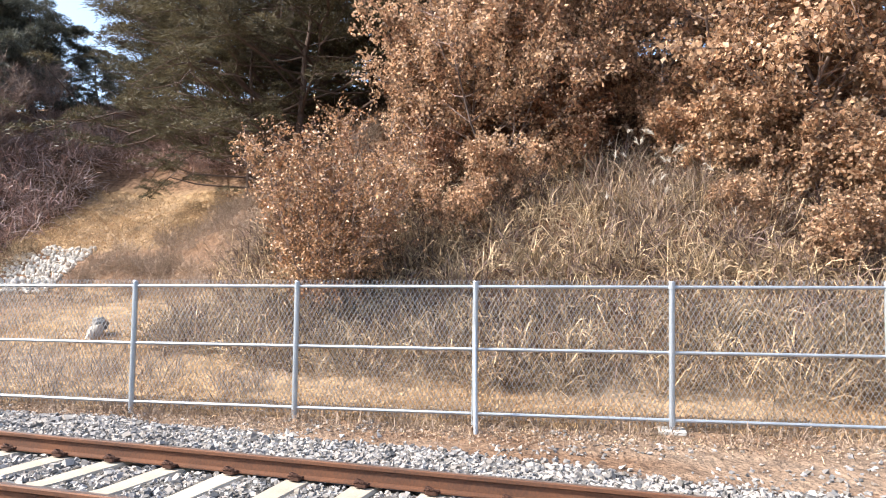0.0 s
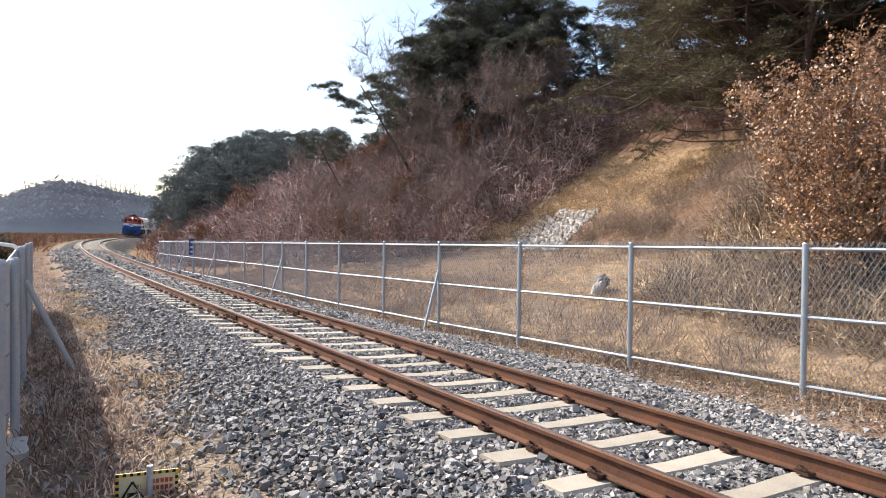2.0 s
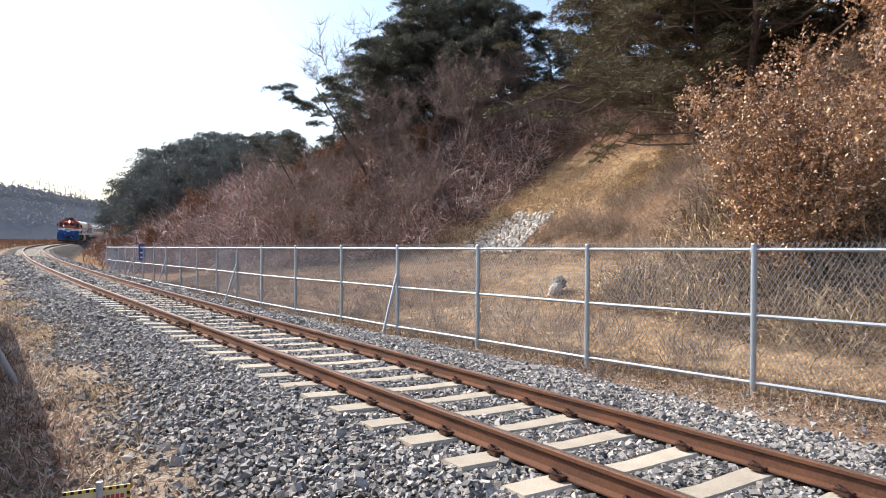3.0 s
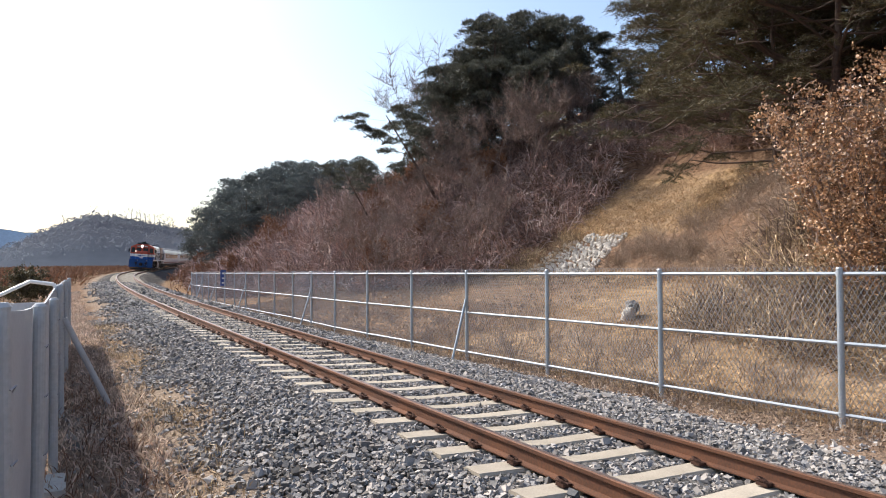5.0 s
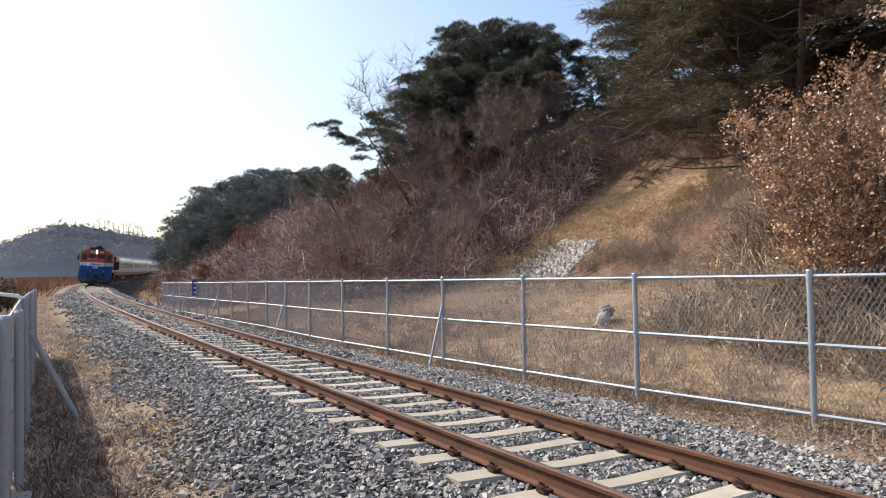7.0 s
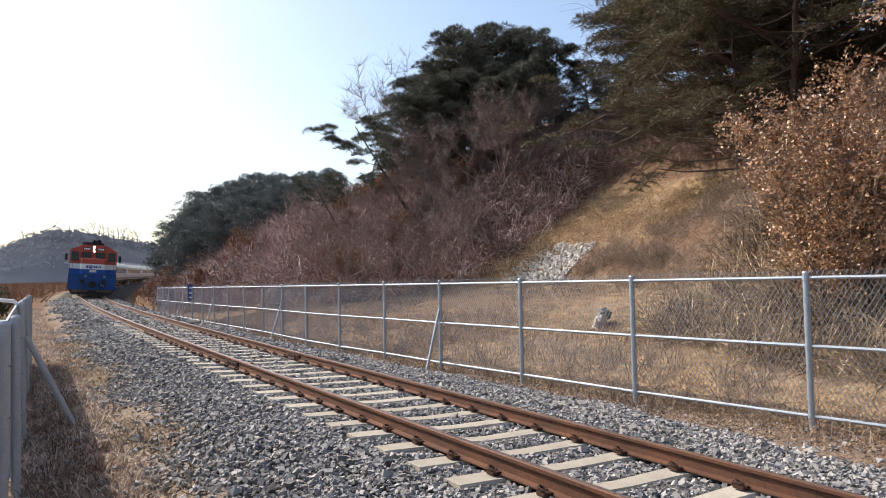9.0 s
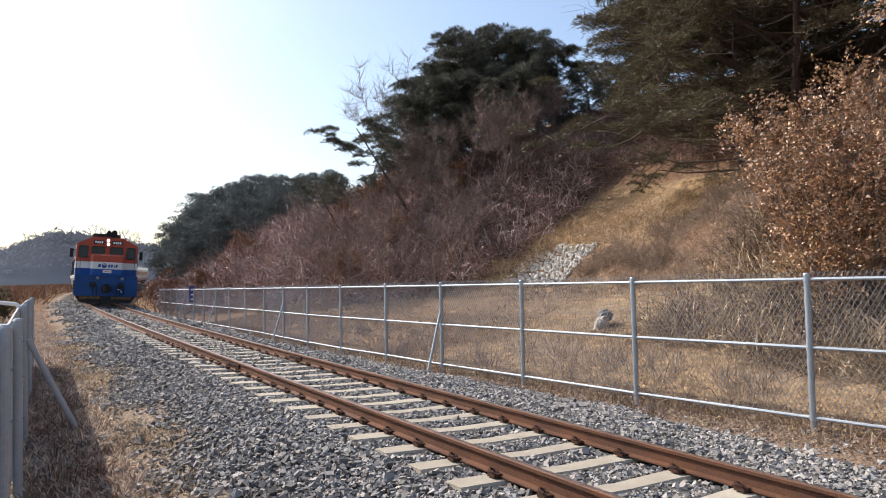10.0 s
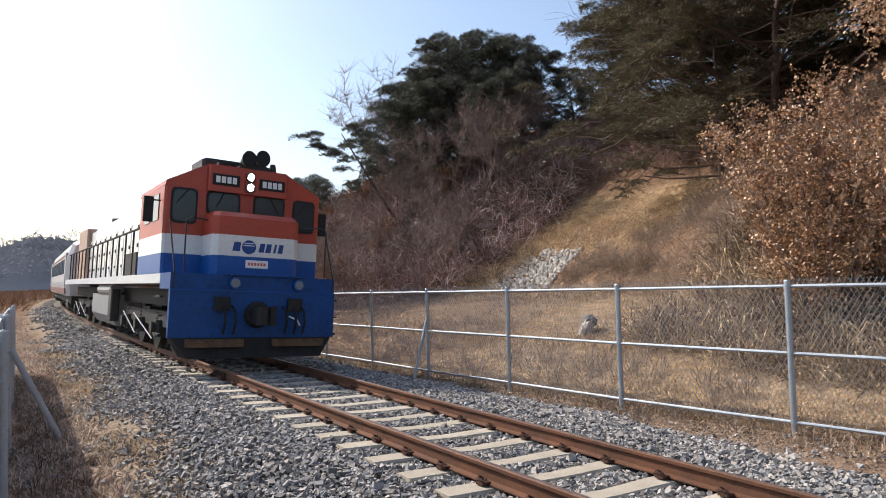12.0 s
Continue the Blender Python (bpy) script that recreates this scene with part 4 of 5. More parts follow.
def limb(g, a, direction, length, r, depth, tips, curl=0.25, up=0.1, forks=3, k=7):
    """A wavering limb that forks; collects twig points in tips."""
    p, d = Vector(a), Vector(direction).normalized()
    n = 3
    for i in range(n):
        d = (d + Vector(rng.normal(0, curl, 3)) * 0.5 + Vector((0, 0, up * 0.3))).normalized()
        q = p + d * (length / n)
        g.tube(p, q, r * (1 - 0.6 * i / n), r * (1 - 0.6 * (i + 1) / n), k if depth else 3, caps=False)
        if depth and i >= 1:
            for _ in range(forks if i == n - 1 else forks - 1):
                side = (d + Vector(rng.normal(0, 0.75, 3))).normalized()
                limb(g, q, side, length * rng.uniform(0.45, 0.65), r * (0.5 - 0.1 * i / n), depth - 1, tips, curl, up, forks, max(3, k - 2))
        elif not depth:
            tips.append((p + (q - p) * 0.5, d))
            tips.append((q, d))
        p = q
    tips.append((p, d))


def needle_pads(cen, radius, per, length, flat, droop, material):
    """Foliage pads: domes of needle sprays, dense on top and open below."""
    n = len(cen)
    a, q = rng.uniform(0, 6.283, (n, per)), np.sqrt(rng.uniform(0, 1, (n, per)))
    q *= 1 + 0.25 * np.sin(a * 3 + rng.uniform(0, 6.28, (n, 1)))
    R = radius[:, None]
    off = np.stack([np.cos(a) * q * R, np.sin(a) * q * R, (1 - q * q) * flat * R + rng.normal(0, 0.06, (n, per))], -1)
    root = (cen[:, None, :] + off).reshape(-1, 3)
    u = np.stack([np.cos(a) * q, np.sin(a) * q, np.full((n, per), 0.55 - droop)], -1).reshape(-1, 3) + rng.normal(0, 0.45, (n * per, 3))
    u /= np.linalg.norm(u, axis=1)[:, None]
    ln = length * rng.uniform(0.5, 1.2, len(root))
    return spikes("crown", root, root + u * ln[:, None], ln * 0.085, material)


def pine_variant(h, spread, seed, bare=0.35, layers=9, material=None, pads=130, per=240, radius=0.6, length=0.26, flat=0.35, droop=0.0,
                 lean=(0.06, 0.0), up=0.12, taper=0.75, arms=3):
    """Trunk and crown meshes of a red pine with layered foliage pads."""
    global rng
    keep, rng = rng, np.random.default_rng(seed)
    g, tips = Geo(), []
    p = Vector((0, 0, -0.5))
    axis = [p.copy()]
    n = 9
    for i in range(n):
        p = p + Vector((rng.normal(lean[0], 0.1) * h / 10, rng.normal(lean[1], 0.1) * h / 10, (h + 0.5) / n))
        axis.append(p.copy())
    for i in range(n):
        g.tube(axis[i], axis[i + 1], 0.018 * h * (1 - 0.85 * i / n) + 0.02, 0.018 * h * (1 - 0.85 * (i + 1) / n) + 0.02, 9, caps=False)
    for j in range(layers):
        t = bare + (1 - bare) * (j + 0.5 * rng.random()) / layers
        q = axis[min(int(t * n), n - 1)].lerp(axis[min(int(t * n) + 1, n)], t * n % 1)
        reach = spread * (1.05 - taper * ((t - bare) / (1 - bare)) ** 1.6) * rng.uniform(0.75, 1.15)
        a0 = rng.uniform(0, 6.28)
        for b in range(arms):
            a = a0 + b * 6.283 / arms + rng.normal(0, 0.35)
            limb(g, q, (math.cos(a), math.sin(a), up), reach, 0.0075 * h * (1.1 - t), 1, tips, 0.3, 0.25, 2, 5)
    tips.append((axis[-1], Vector((0, 0, 1))))
    c = np.array([tuple(a) for a, _ in tips])
    pick = rng.permutation(len(c))[:pads]
    cen = c[pick] + rng.normal(0, 0.2, (len(pick), 3)) * (1, 1, 0.4)
    crown = needle_pads(cen, radius * rng.uniform(0.6, 1.3, len(pick)), per, length, flat, droop, material or M_NEEDLE)
    trunk = g.mesh("trunk", M_BARK)
    rng = keep
    return trunk, crown


def place_tree(name, variant, x, y, size, turn, label, category="pine tree", group="pines on the hillside"):
    z = float(height_xy(x, y)[0]) - 0.05
    t = thing(name, pose(x, y, z, 0, 0, turn) @ Matrix.Scale(size, 4), label, category, group)
    part("trunk", variant[0], None, t)
    part("crown", variant[1], None, t)
    return t


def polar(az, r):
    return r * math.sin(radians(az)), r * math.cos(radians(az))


PINES = [pine_variant(11, 3.7, 11 + i, 0.16, 10, None, 150, 230, 0.85, 0.36, 0.45) for i in range(4)]
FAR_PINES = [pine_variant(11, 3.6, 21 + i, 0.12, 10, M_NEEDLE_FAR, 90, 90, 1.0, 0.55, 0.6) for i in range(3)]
SPREADING = [pine_variant(13.5, 6.6, 31 + i, 0.13, 15, M_NEEDLE_Y, 420, 230, 0.7, 0.25, 0.4, 0.45, (0.02, 0), 0.02, 0.55) for i in range(2)]
LEANER = pine_variant(8.0, 2.6, 45, 0.62, 4, None, 46, 260, 0.62, 0.3, 0.25, 0.0, (-0.62, 0.3), 0.05, 0.3)
PINE_LABEL = "dark green red pine with layered flat foliage on the slope"
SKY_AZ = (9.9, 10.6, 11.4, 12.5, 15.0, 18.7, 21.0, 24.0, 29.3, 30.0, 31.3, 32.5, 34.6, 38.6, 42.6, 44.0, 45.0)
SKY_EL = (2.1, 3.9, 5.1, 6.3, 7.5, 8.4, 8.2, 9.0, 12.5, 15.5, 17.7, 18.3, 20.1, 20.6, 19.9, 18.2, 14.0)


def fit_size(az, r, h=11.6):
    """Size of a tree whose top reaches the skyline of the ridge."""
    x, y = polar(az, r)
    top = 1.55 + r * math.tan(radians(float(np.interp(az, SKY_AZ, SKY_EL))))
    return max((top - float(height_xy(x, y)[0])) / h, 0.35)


# the clump above the scrub, plus three pines added last to darken the hollow
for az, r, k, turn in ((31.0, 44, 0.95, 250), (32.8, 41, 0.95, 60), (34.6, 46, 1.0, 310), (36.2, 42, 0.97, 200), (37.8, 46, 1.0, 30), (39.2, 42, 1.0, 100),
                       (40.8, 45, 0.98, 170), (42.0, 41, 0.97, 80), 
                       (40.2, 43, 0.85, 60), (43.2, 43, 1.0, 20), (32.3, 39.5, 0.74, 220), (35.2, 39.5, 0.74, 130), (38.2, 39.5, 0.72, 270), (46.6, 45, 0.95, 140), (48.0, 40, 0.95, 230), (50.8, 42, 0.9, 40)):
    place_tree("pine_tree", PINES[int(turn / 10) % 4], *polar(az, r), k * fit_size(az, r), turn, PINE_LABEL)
place_tree("pine_tree", LEANER, *polar(31.3, 36), 0.66, 0, "red pine leaning out over the scrub with a flat crown")
place_tree("pine_tree", LEANER, *polar(24.9, 40), 0.44, 30, "small crooked pine standing clear of the ridge")
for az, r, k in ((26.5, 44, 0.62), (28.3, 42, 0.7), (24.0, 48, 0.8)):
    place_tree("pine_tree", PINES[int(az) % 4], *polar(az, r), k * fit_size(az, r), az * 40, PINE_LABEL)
# far end of the ridge, its haze put into the needle colour
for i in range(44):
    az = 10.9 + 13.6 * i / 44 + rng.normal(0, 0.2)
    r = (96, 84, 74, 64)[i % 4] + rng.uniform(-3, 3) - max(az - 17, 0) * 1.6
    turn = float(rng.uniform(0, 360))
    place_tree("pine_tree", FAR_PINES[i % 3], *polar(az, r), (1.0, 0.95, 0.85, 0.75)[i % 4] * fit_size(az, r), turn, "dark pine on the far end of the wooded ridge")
# the spreading pines beside the lawn and behind
for az, r, k, turn in ((64.4, 26.5, 1.0, 30), (58.8, 32, 0.85, 200), (62.0, 30.5, 0.95, 120), (57.2, 37, 0.85, 90), (68.5, 29, 1.0, 300), (58.2, 26.5, 0.5, 150), (62.2, 24.5, 0.62, 240), (55.0, 34, 0.5, 240)):
    tree = place_tree("pine_tree", SPREADING[int(turn / 10) % 2], *polar(az, r), k, turn, "spreading olive-green pine with bare lower limbs beside the lawn")
    if az == 64.4:
        # the long limb that sweeps out over the lawn, with a few bare side branches
        g, side = Geo(), []
        way = [(Vector((*polar(a, r_), 1.55 + r_ * math.tan(radians(e)))), w) for a, e, r_, w in
               ((64.3, 9.6, 26.4, 0.16), (61.6, 13.1, 25.2, 0.13), (58.0, 15.6, 24.6, 0.11), (55.5, 17.5, 24.2, 0.085), (53.4, 18.1, 24.0, 0.06), (51.2, 18.8, 24.2, 0.03))]
        back = tree.matrix_basis.inverted()
        for (p, w0), (q, w1) in zip(way, way[1:]):
            g.tube(back @ p, back @ q, w0, w1, 8, caps=False)
            for _ in range(2):
                limb(g, back @ q, back.to_3x3() @ Vector((-0.6 + rng.normal(0, 0.4), 0.3 + rng.normal(0, 0.4), rng.normal(-0.1, 0.45))), 2.4, w1 * 0.45, 1, side, 0.35, 0.0, 2, 5)
        part("limb", g, M_BARK, tree, "long dark bare limb")
for az, r, k, turn in ((72, 29, 1.0, 10), (77, 32, 1.0, 200), (82, 29, 1.0, 120), (87, 32, 1.0, 30), (91, 29, 1.0, 240), (96, 32, 1.0, 300), (99, 28, 1.0, 70), (104, 31, 1.0, 160),
                       (108, 27, 1.0, 190), (116, 28, 0.9, 330), (80, 38, 1, 50), (90, 38, 1, 90), (101, 37, 1, 0)):
    place_tree("pine_tree", PINES[int(turn / 10) % 4], *polar(az, r), k, turn, "shaded pine behind the brown oaks")


def oak_variant(h, seed, n_leaf=9000, leaf=0.13, spread=0.55, material=None, stems=1, low=0.2, puff=0.02):
    """Trunk or stems with limbs, clad in dry leaves."""
    global rng
    keep, rng = rng, np.random.default_rng(seed)
    g, tips = Geo(), []
    for i in range(stems):
        a = rng.uniform(0, 6.28)
        tilt = 0.08 if stems == 1 else 0.45
        d = Vector((math.cos(a) * tilt, math.sin(a) * tilt, 1)).normalized()
        p = Vector((0, 0, -0.3))
        n = 7
        for j in range(n):
            q = p + (d + Vector(rng.normal(0, 0.08, 3))).normalized() * (h * 0.8 / n)
            r = 0.014 * h / (1 if stems == 1 else 1.8)
            g.tube(p, q, r * (1 - 0.8 * j / n), r * (1 - 0.8 * (j + 1) / n), 7, caps=False)
            if j / n >= low:
                for b in range(3):
                    a2 = rng.uniform(0, 6.28)
                    limb(g, q, (math.cos(a2), math.sin(a2), 0.45), h * spread * (1.0 - 0.5 * j / n) * rng.uniform(0.5, 0.9), r * 0.4, 1, tips, 0.3, 0.3, 2, 4)
            p = q
    c = np.array([tuple(a) for a, _ in tips])
    i = rng.integers(0, len(c), n_leaf)
    pos = c[i] + rng.normal(0, puff * h, (n_leaf, 3))
    crown = leaves("leaves", pos, leaf * rng.uniform(0.6, 1.3, n_leaf), material or M_OAK)
    trunk = g.mesh("trunk", M_BARK if stems == 1 else M_TWIG)
    rng = keep
    return trunk, crown


def place_oak(name, variant, x, y, size, turn, label, category, group):
    t = thing(name, pose(x, y, float(height_xy(x, y)[0]) - 0.05, 0, 0, turn) @ Matrix.Scale(size, 4), label, category, group)
    part("trunk", variant[0], None, t)
    part("leaves", variant[1], None, t)


OAKS = [oak_variant(7.5, 51 + i, 11000, 0.13, 0.42, None, 3, 0.05, 0.016) for i in range(3)]
for az, r, k, turn in ((73.2, 18.5, 0.62, 0), (75.5, 16.8, 0.75, 70), (79.5, 15.8, 0.72, 300), (83.0, 16.2, 0.85, 20), (87.0, 16.8, 0.85, 110), (78.5, 17.5, 1.0, 130), (83.0, 18.5, 1.05, 200), (88.0, 20.5, 1.1, 240), (93.0, 20.5, 1.1, 20), (98.0, 17.0, 1.0, 260),
                       (103.0, 15.5, 1.05, 320), (108.5, 16.0, 1.0, 90), (115.0, 16.0, 1.0, 150), (85.0, 24.0, 1.2, 40), (92.0, 25.0, 1.2, 300), (78.0, 23.0, 1.2, 110), (100.0, 23, 1.2, 10), (107, 22, 1.1, 60)):
    place_oak("oak_tree", OAKS[int(turn / 10) % 3], *polar(az, r), k, turn, "young oak holding dry russet leaves on the bank", "oak tree", "oaks on the bank")
def bush_variant(h, seed, shoots, n_leaf, leaf):
    """Many upright shoots fanning from one stool, each clad in dry leaves to its tip."""
    global rng
    keep, rng = rng, np.random.default_rng(seed)
    g, pts = Geo(), []
    for _ in range(shoots):
        a, tilt = rng.uniform(0, 6.28), rng.uniform(0.05, 0.8)
        d = Vector((math.cos(a) * tilt, math.sin(a) * tilt, 1)).normalized()
        p = Vector((math.cos(a) * 0.5 * tilt, math.sin(a) * 0.5 * tilt, -0.2))
        length = h * rng.uniform(0.65, 1.08) / (1 + 0.25 * tilt)
        for j in range(6):
            d = (d + Vector(rng.normal(0, 0.09, 3)) + Vector((0, 0, 0.07))).normalized()
            q = p + d * length / 6
            g.tube(p, q, 0.02 * (1 - j / 6.5), 0.02 * (1 - (j + 1) / 6.5), 4, caps=False)
            for _ in range(4):
                e = (d * 0.9 + Vector(rng.normal(0, 0.75, 3))).normalized()
                f = q + e * rng.uniform(0.25, 0.75)
                g.tube(q, f, 0.006, 0.002, 3, caps=False)
                pts += [tuple(q.lerp(f, t)) for t in (0.3, 0.5, 0.7, 0.85, 1.0)]
            p = q
    c = np.array(pts)
    pos = c[rng.integers(0, len(c), n_leaf)] + rng.normal(0, 0.045, (n_leaf, 3))
    pos = pos[pos[:, 2] > 0.1]
    crown = leaves("leaves", pos, leaf * rng.uniform(0.6, 1.3, len(pos)), M_BUSH, 0.1)
    trunk = g.mesh("trunk", M_TWIG)
    rng = keep
    return trunk, crown


BUSH = bush_variant(4.0, 71, 70, 40000, 0.062)
place_oak("leafy_bush", BUSH, *polar(65.6, 12.9), 0.98, 0, "big rounded bush with dry copper-brown leaves behind the fence", "bush", "bushes behind the fence")
BUSH2 = oak_variant(2.3, 72, 6500, 0.09, 0.42, M_OAK, 6, 0.05, 0.02)
for az, r, k, turn in ((72, 15.0, 0.8, 50), (76, 13.8, 0.75, 20), (81, 14.6, 0.9, 200), (101, 13.5, 0.7, 100), (107, 13, 0.75, 300), (85.5, 15.5, 0.8, 10), (97, 15.6, 1.0, 140), (100.5, 15.4, 1.15, 260), (104, 14.6, 1.1, 30), (108, 15, 1.1, 80), (112, 14.5, 1.1, 190), (93.5, 17, 1.1, 350)):
    place_oak("leafy_bush", BUSH2, *polar(az, r), k, turn, "small bush with dry orange-brown leaves on the bank", "bush", "bushes behind the fence")


def hill_points(n, s0, s1, d0, d1):
    s, d = rng.uniform(s0, s1, n), rng.uniform(d0, d1, n)
    return s, d, track_points(s, d, 0.0)


FOOT_S, FOOT_D = (-20, 2, 6, 9, 12, 20, 26, 34, 45, 70, 200), (5.6, 5.9, 6.6, 9, 12.5, 13.2, 11, 7.6, 6.2, 5.6, 6)


def mounds(s, d, rad, per, length, wd, material, label, category="scrub", name="bare_scrub"):
    """Domes of tangled, arching twigs."""
    n = len(s)
    c = track_points(s, d, -0.1)
    r = rad * rng.uniform(0.5, 1.35, n)
    u = rng.normal(size=(n, per, 3))
    u[:, :, 2] = np.abs(u[:, :, 2])
    u /= np.linalg.norm(u, axis=2)[:, :, None]
    start = c[:, None, :] + u * (r[:, None, None] * rng.uniform(0.55, 1.05, (n, per, 1))) * (1, 1, 0.85)
    v = rng.normal(size=(n, per, 3)) + 0.5 * u + (0, 0, 0.15)
    v /= np.linalg.norm(v, axis=2)[:, :, None]
    tip = start + v * (length * rng.uniform(0.4, 1.2, (n, per, 1)))
    m = n * per
    ob = new(name, blades(name, start.reshape(-1, 3), tip.reshape(-1, 3), wd * rng.uniform(0.6, 1.2, m), material, 0.14))
    return tagged(ob, label, category, kind="stuff")


def build_scrub():
    """Tangled bare scrub over the slopes."""
    slope = "tangle of bare purple-brown winter scrub on the slope"
    for n, s0, s1, dd, rad, per, ln, wd in ((820, 21.5, 48, 15, 0.95, 100, 0.9, 0.012), (520, 46, 95, 13, 1.5, 70, 1.2, 0.022), (200, 95, 190, 12, 1.7, 30, 1.5, 0.03)):
        s = rng.uniform(s0, s1, n)
        d = np.interp(s, FOOT_S, FOOT_D) - 0.3 + np.clip((s - 55) / 15, 0, 1) * 1.2 + rng.uniform(0, 1, n) ** 1.1 * dd
        ok = s > 22.3 + np.maximum(0.27 * (d - 16), 0.0) + 0.6 * rng.random(n)
        mounds(s[ok], d[ok], rad, per, ln, wd * 1.3, M_SCRUB, slope)
    n = 620
    s = rng.uniform(22, 60, n)
    d = np.interp(s, FOOT_S, FOOT_D) - 0.2 + rng.uniform(0, 1, n) * 13
    ok = s > 22.6 + np.maximum(0.27 * (d - 16), 0.0)
    mounds(s[ok], d[ok], 1.1, 16, 1.5, 0.019, M_STEM, "pale arching canes over the scrub", "canes", "canes")
    n = 330
    s, d = rng.uniform(11, 30, n), 22.9 + rng.uniform(0, 1, n) * 7
    mounds(s, d, 0.9, 90, 0.8, 0.012, M_SCRUB, "dark leafless scrub above the lawn")
    # grey-brown briars between revetment and bush, up the flank of the lawn
    n = 240
    s, d = rng.uniform(7.5, 18.2, n), rng.uniform(10.5, 20.0, n)
    ok = (d > np.interp(s, FOOT_S, FOOT_D) - 0.4) & ((s < 18.6 - 0.17 * d + 0.5 * np.sin(d * 2)) | ((d < 15.9) & (s < 17.5)))
    mounds(s[ok], d[ok], 0.55, 150, 0.55, 0.006, M_WEED, "low grey-brown briars on the flank of the slope", "briars", "briars")
    n = 34
    s, d = rng.uniform(20.7, 22.6, n), rng.uniform(12.8, 15.8, n)
    mounds(s, d, 0.4, 90, 0.5, 0.007, M_STRAW, "straw hanging over the stone edge", "grass", "hanging_straw")
    # matted straw and briars on the bank behind the fence
    n = 620
    s = rng.uniform(-10, 9.5, n)
    d = np.interp(s, (-10, 2, 6, 9.5), (5.9, 5.9, 6.1, 7.4)) + rng.uniform(0, 1, n) ** 1.3 * 6.5
    mounds(s, d, 0.42, 70, 0.7, 0.009, M_STRAW, "matted straw and dead stems on the bank", "grass", "matted_straw")
    n = 380
    s = rng.uniform(-10, 9.5, n)
    d = np.interp(s, (-10, 2, 6, 9.5), (6.1, 6.1, 6.3, 7.6)) + rng.uniform(0, 1, n) * 7
    mounds(s, d, 0.55, 60, 0.7, 0.008, M_BRIAR, "dark briar tangle on the bank", "briars", "briars")


def tufts(name, s, d, per, hh, wd, material, label, category, spread=0.12, lean=0.55, bend=0.25, lift=0.0):
    c = np.repeat(track_points(s, d, lift - 0.03), per, 0)
    m = len(c)
    root = c + rng.normal(0, spread, (m, 3)) * (1, 1, 0)
    u = rng.normal(0, lean, (m, 3))
    u[:, 2] = 1.0
    ln = hh * rng.uniform(0.35, 1.1, m)
    tip = root + u / np.linalg.norm(u, axis=1)[:, None] * ln[:, None]
    ob = new(name, blades(name, root, tip, np.full(m, wd), material, bend))
    return tagged(ob, label, category, kind="stuff")


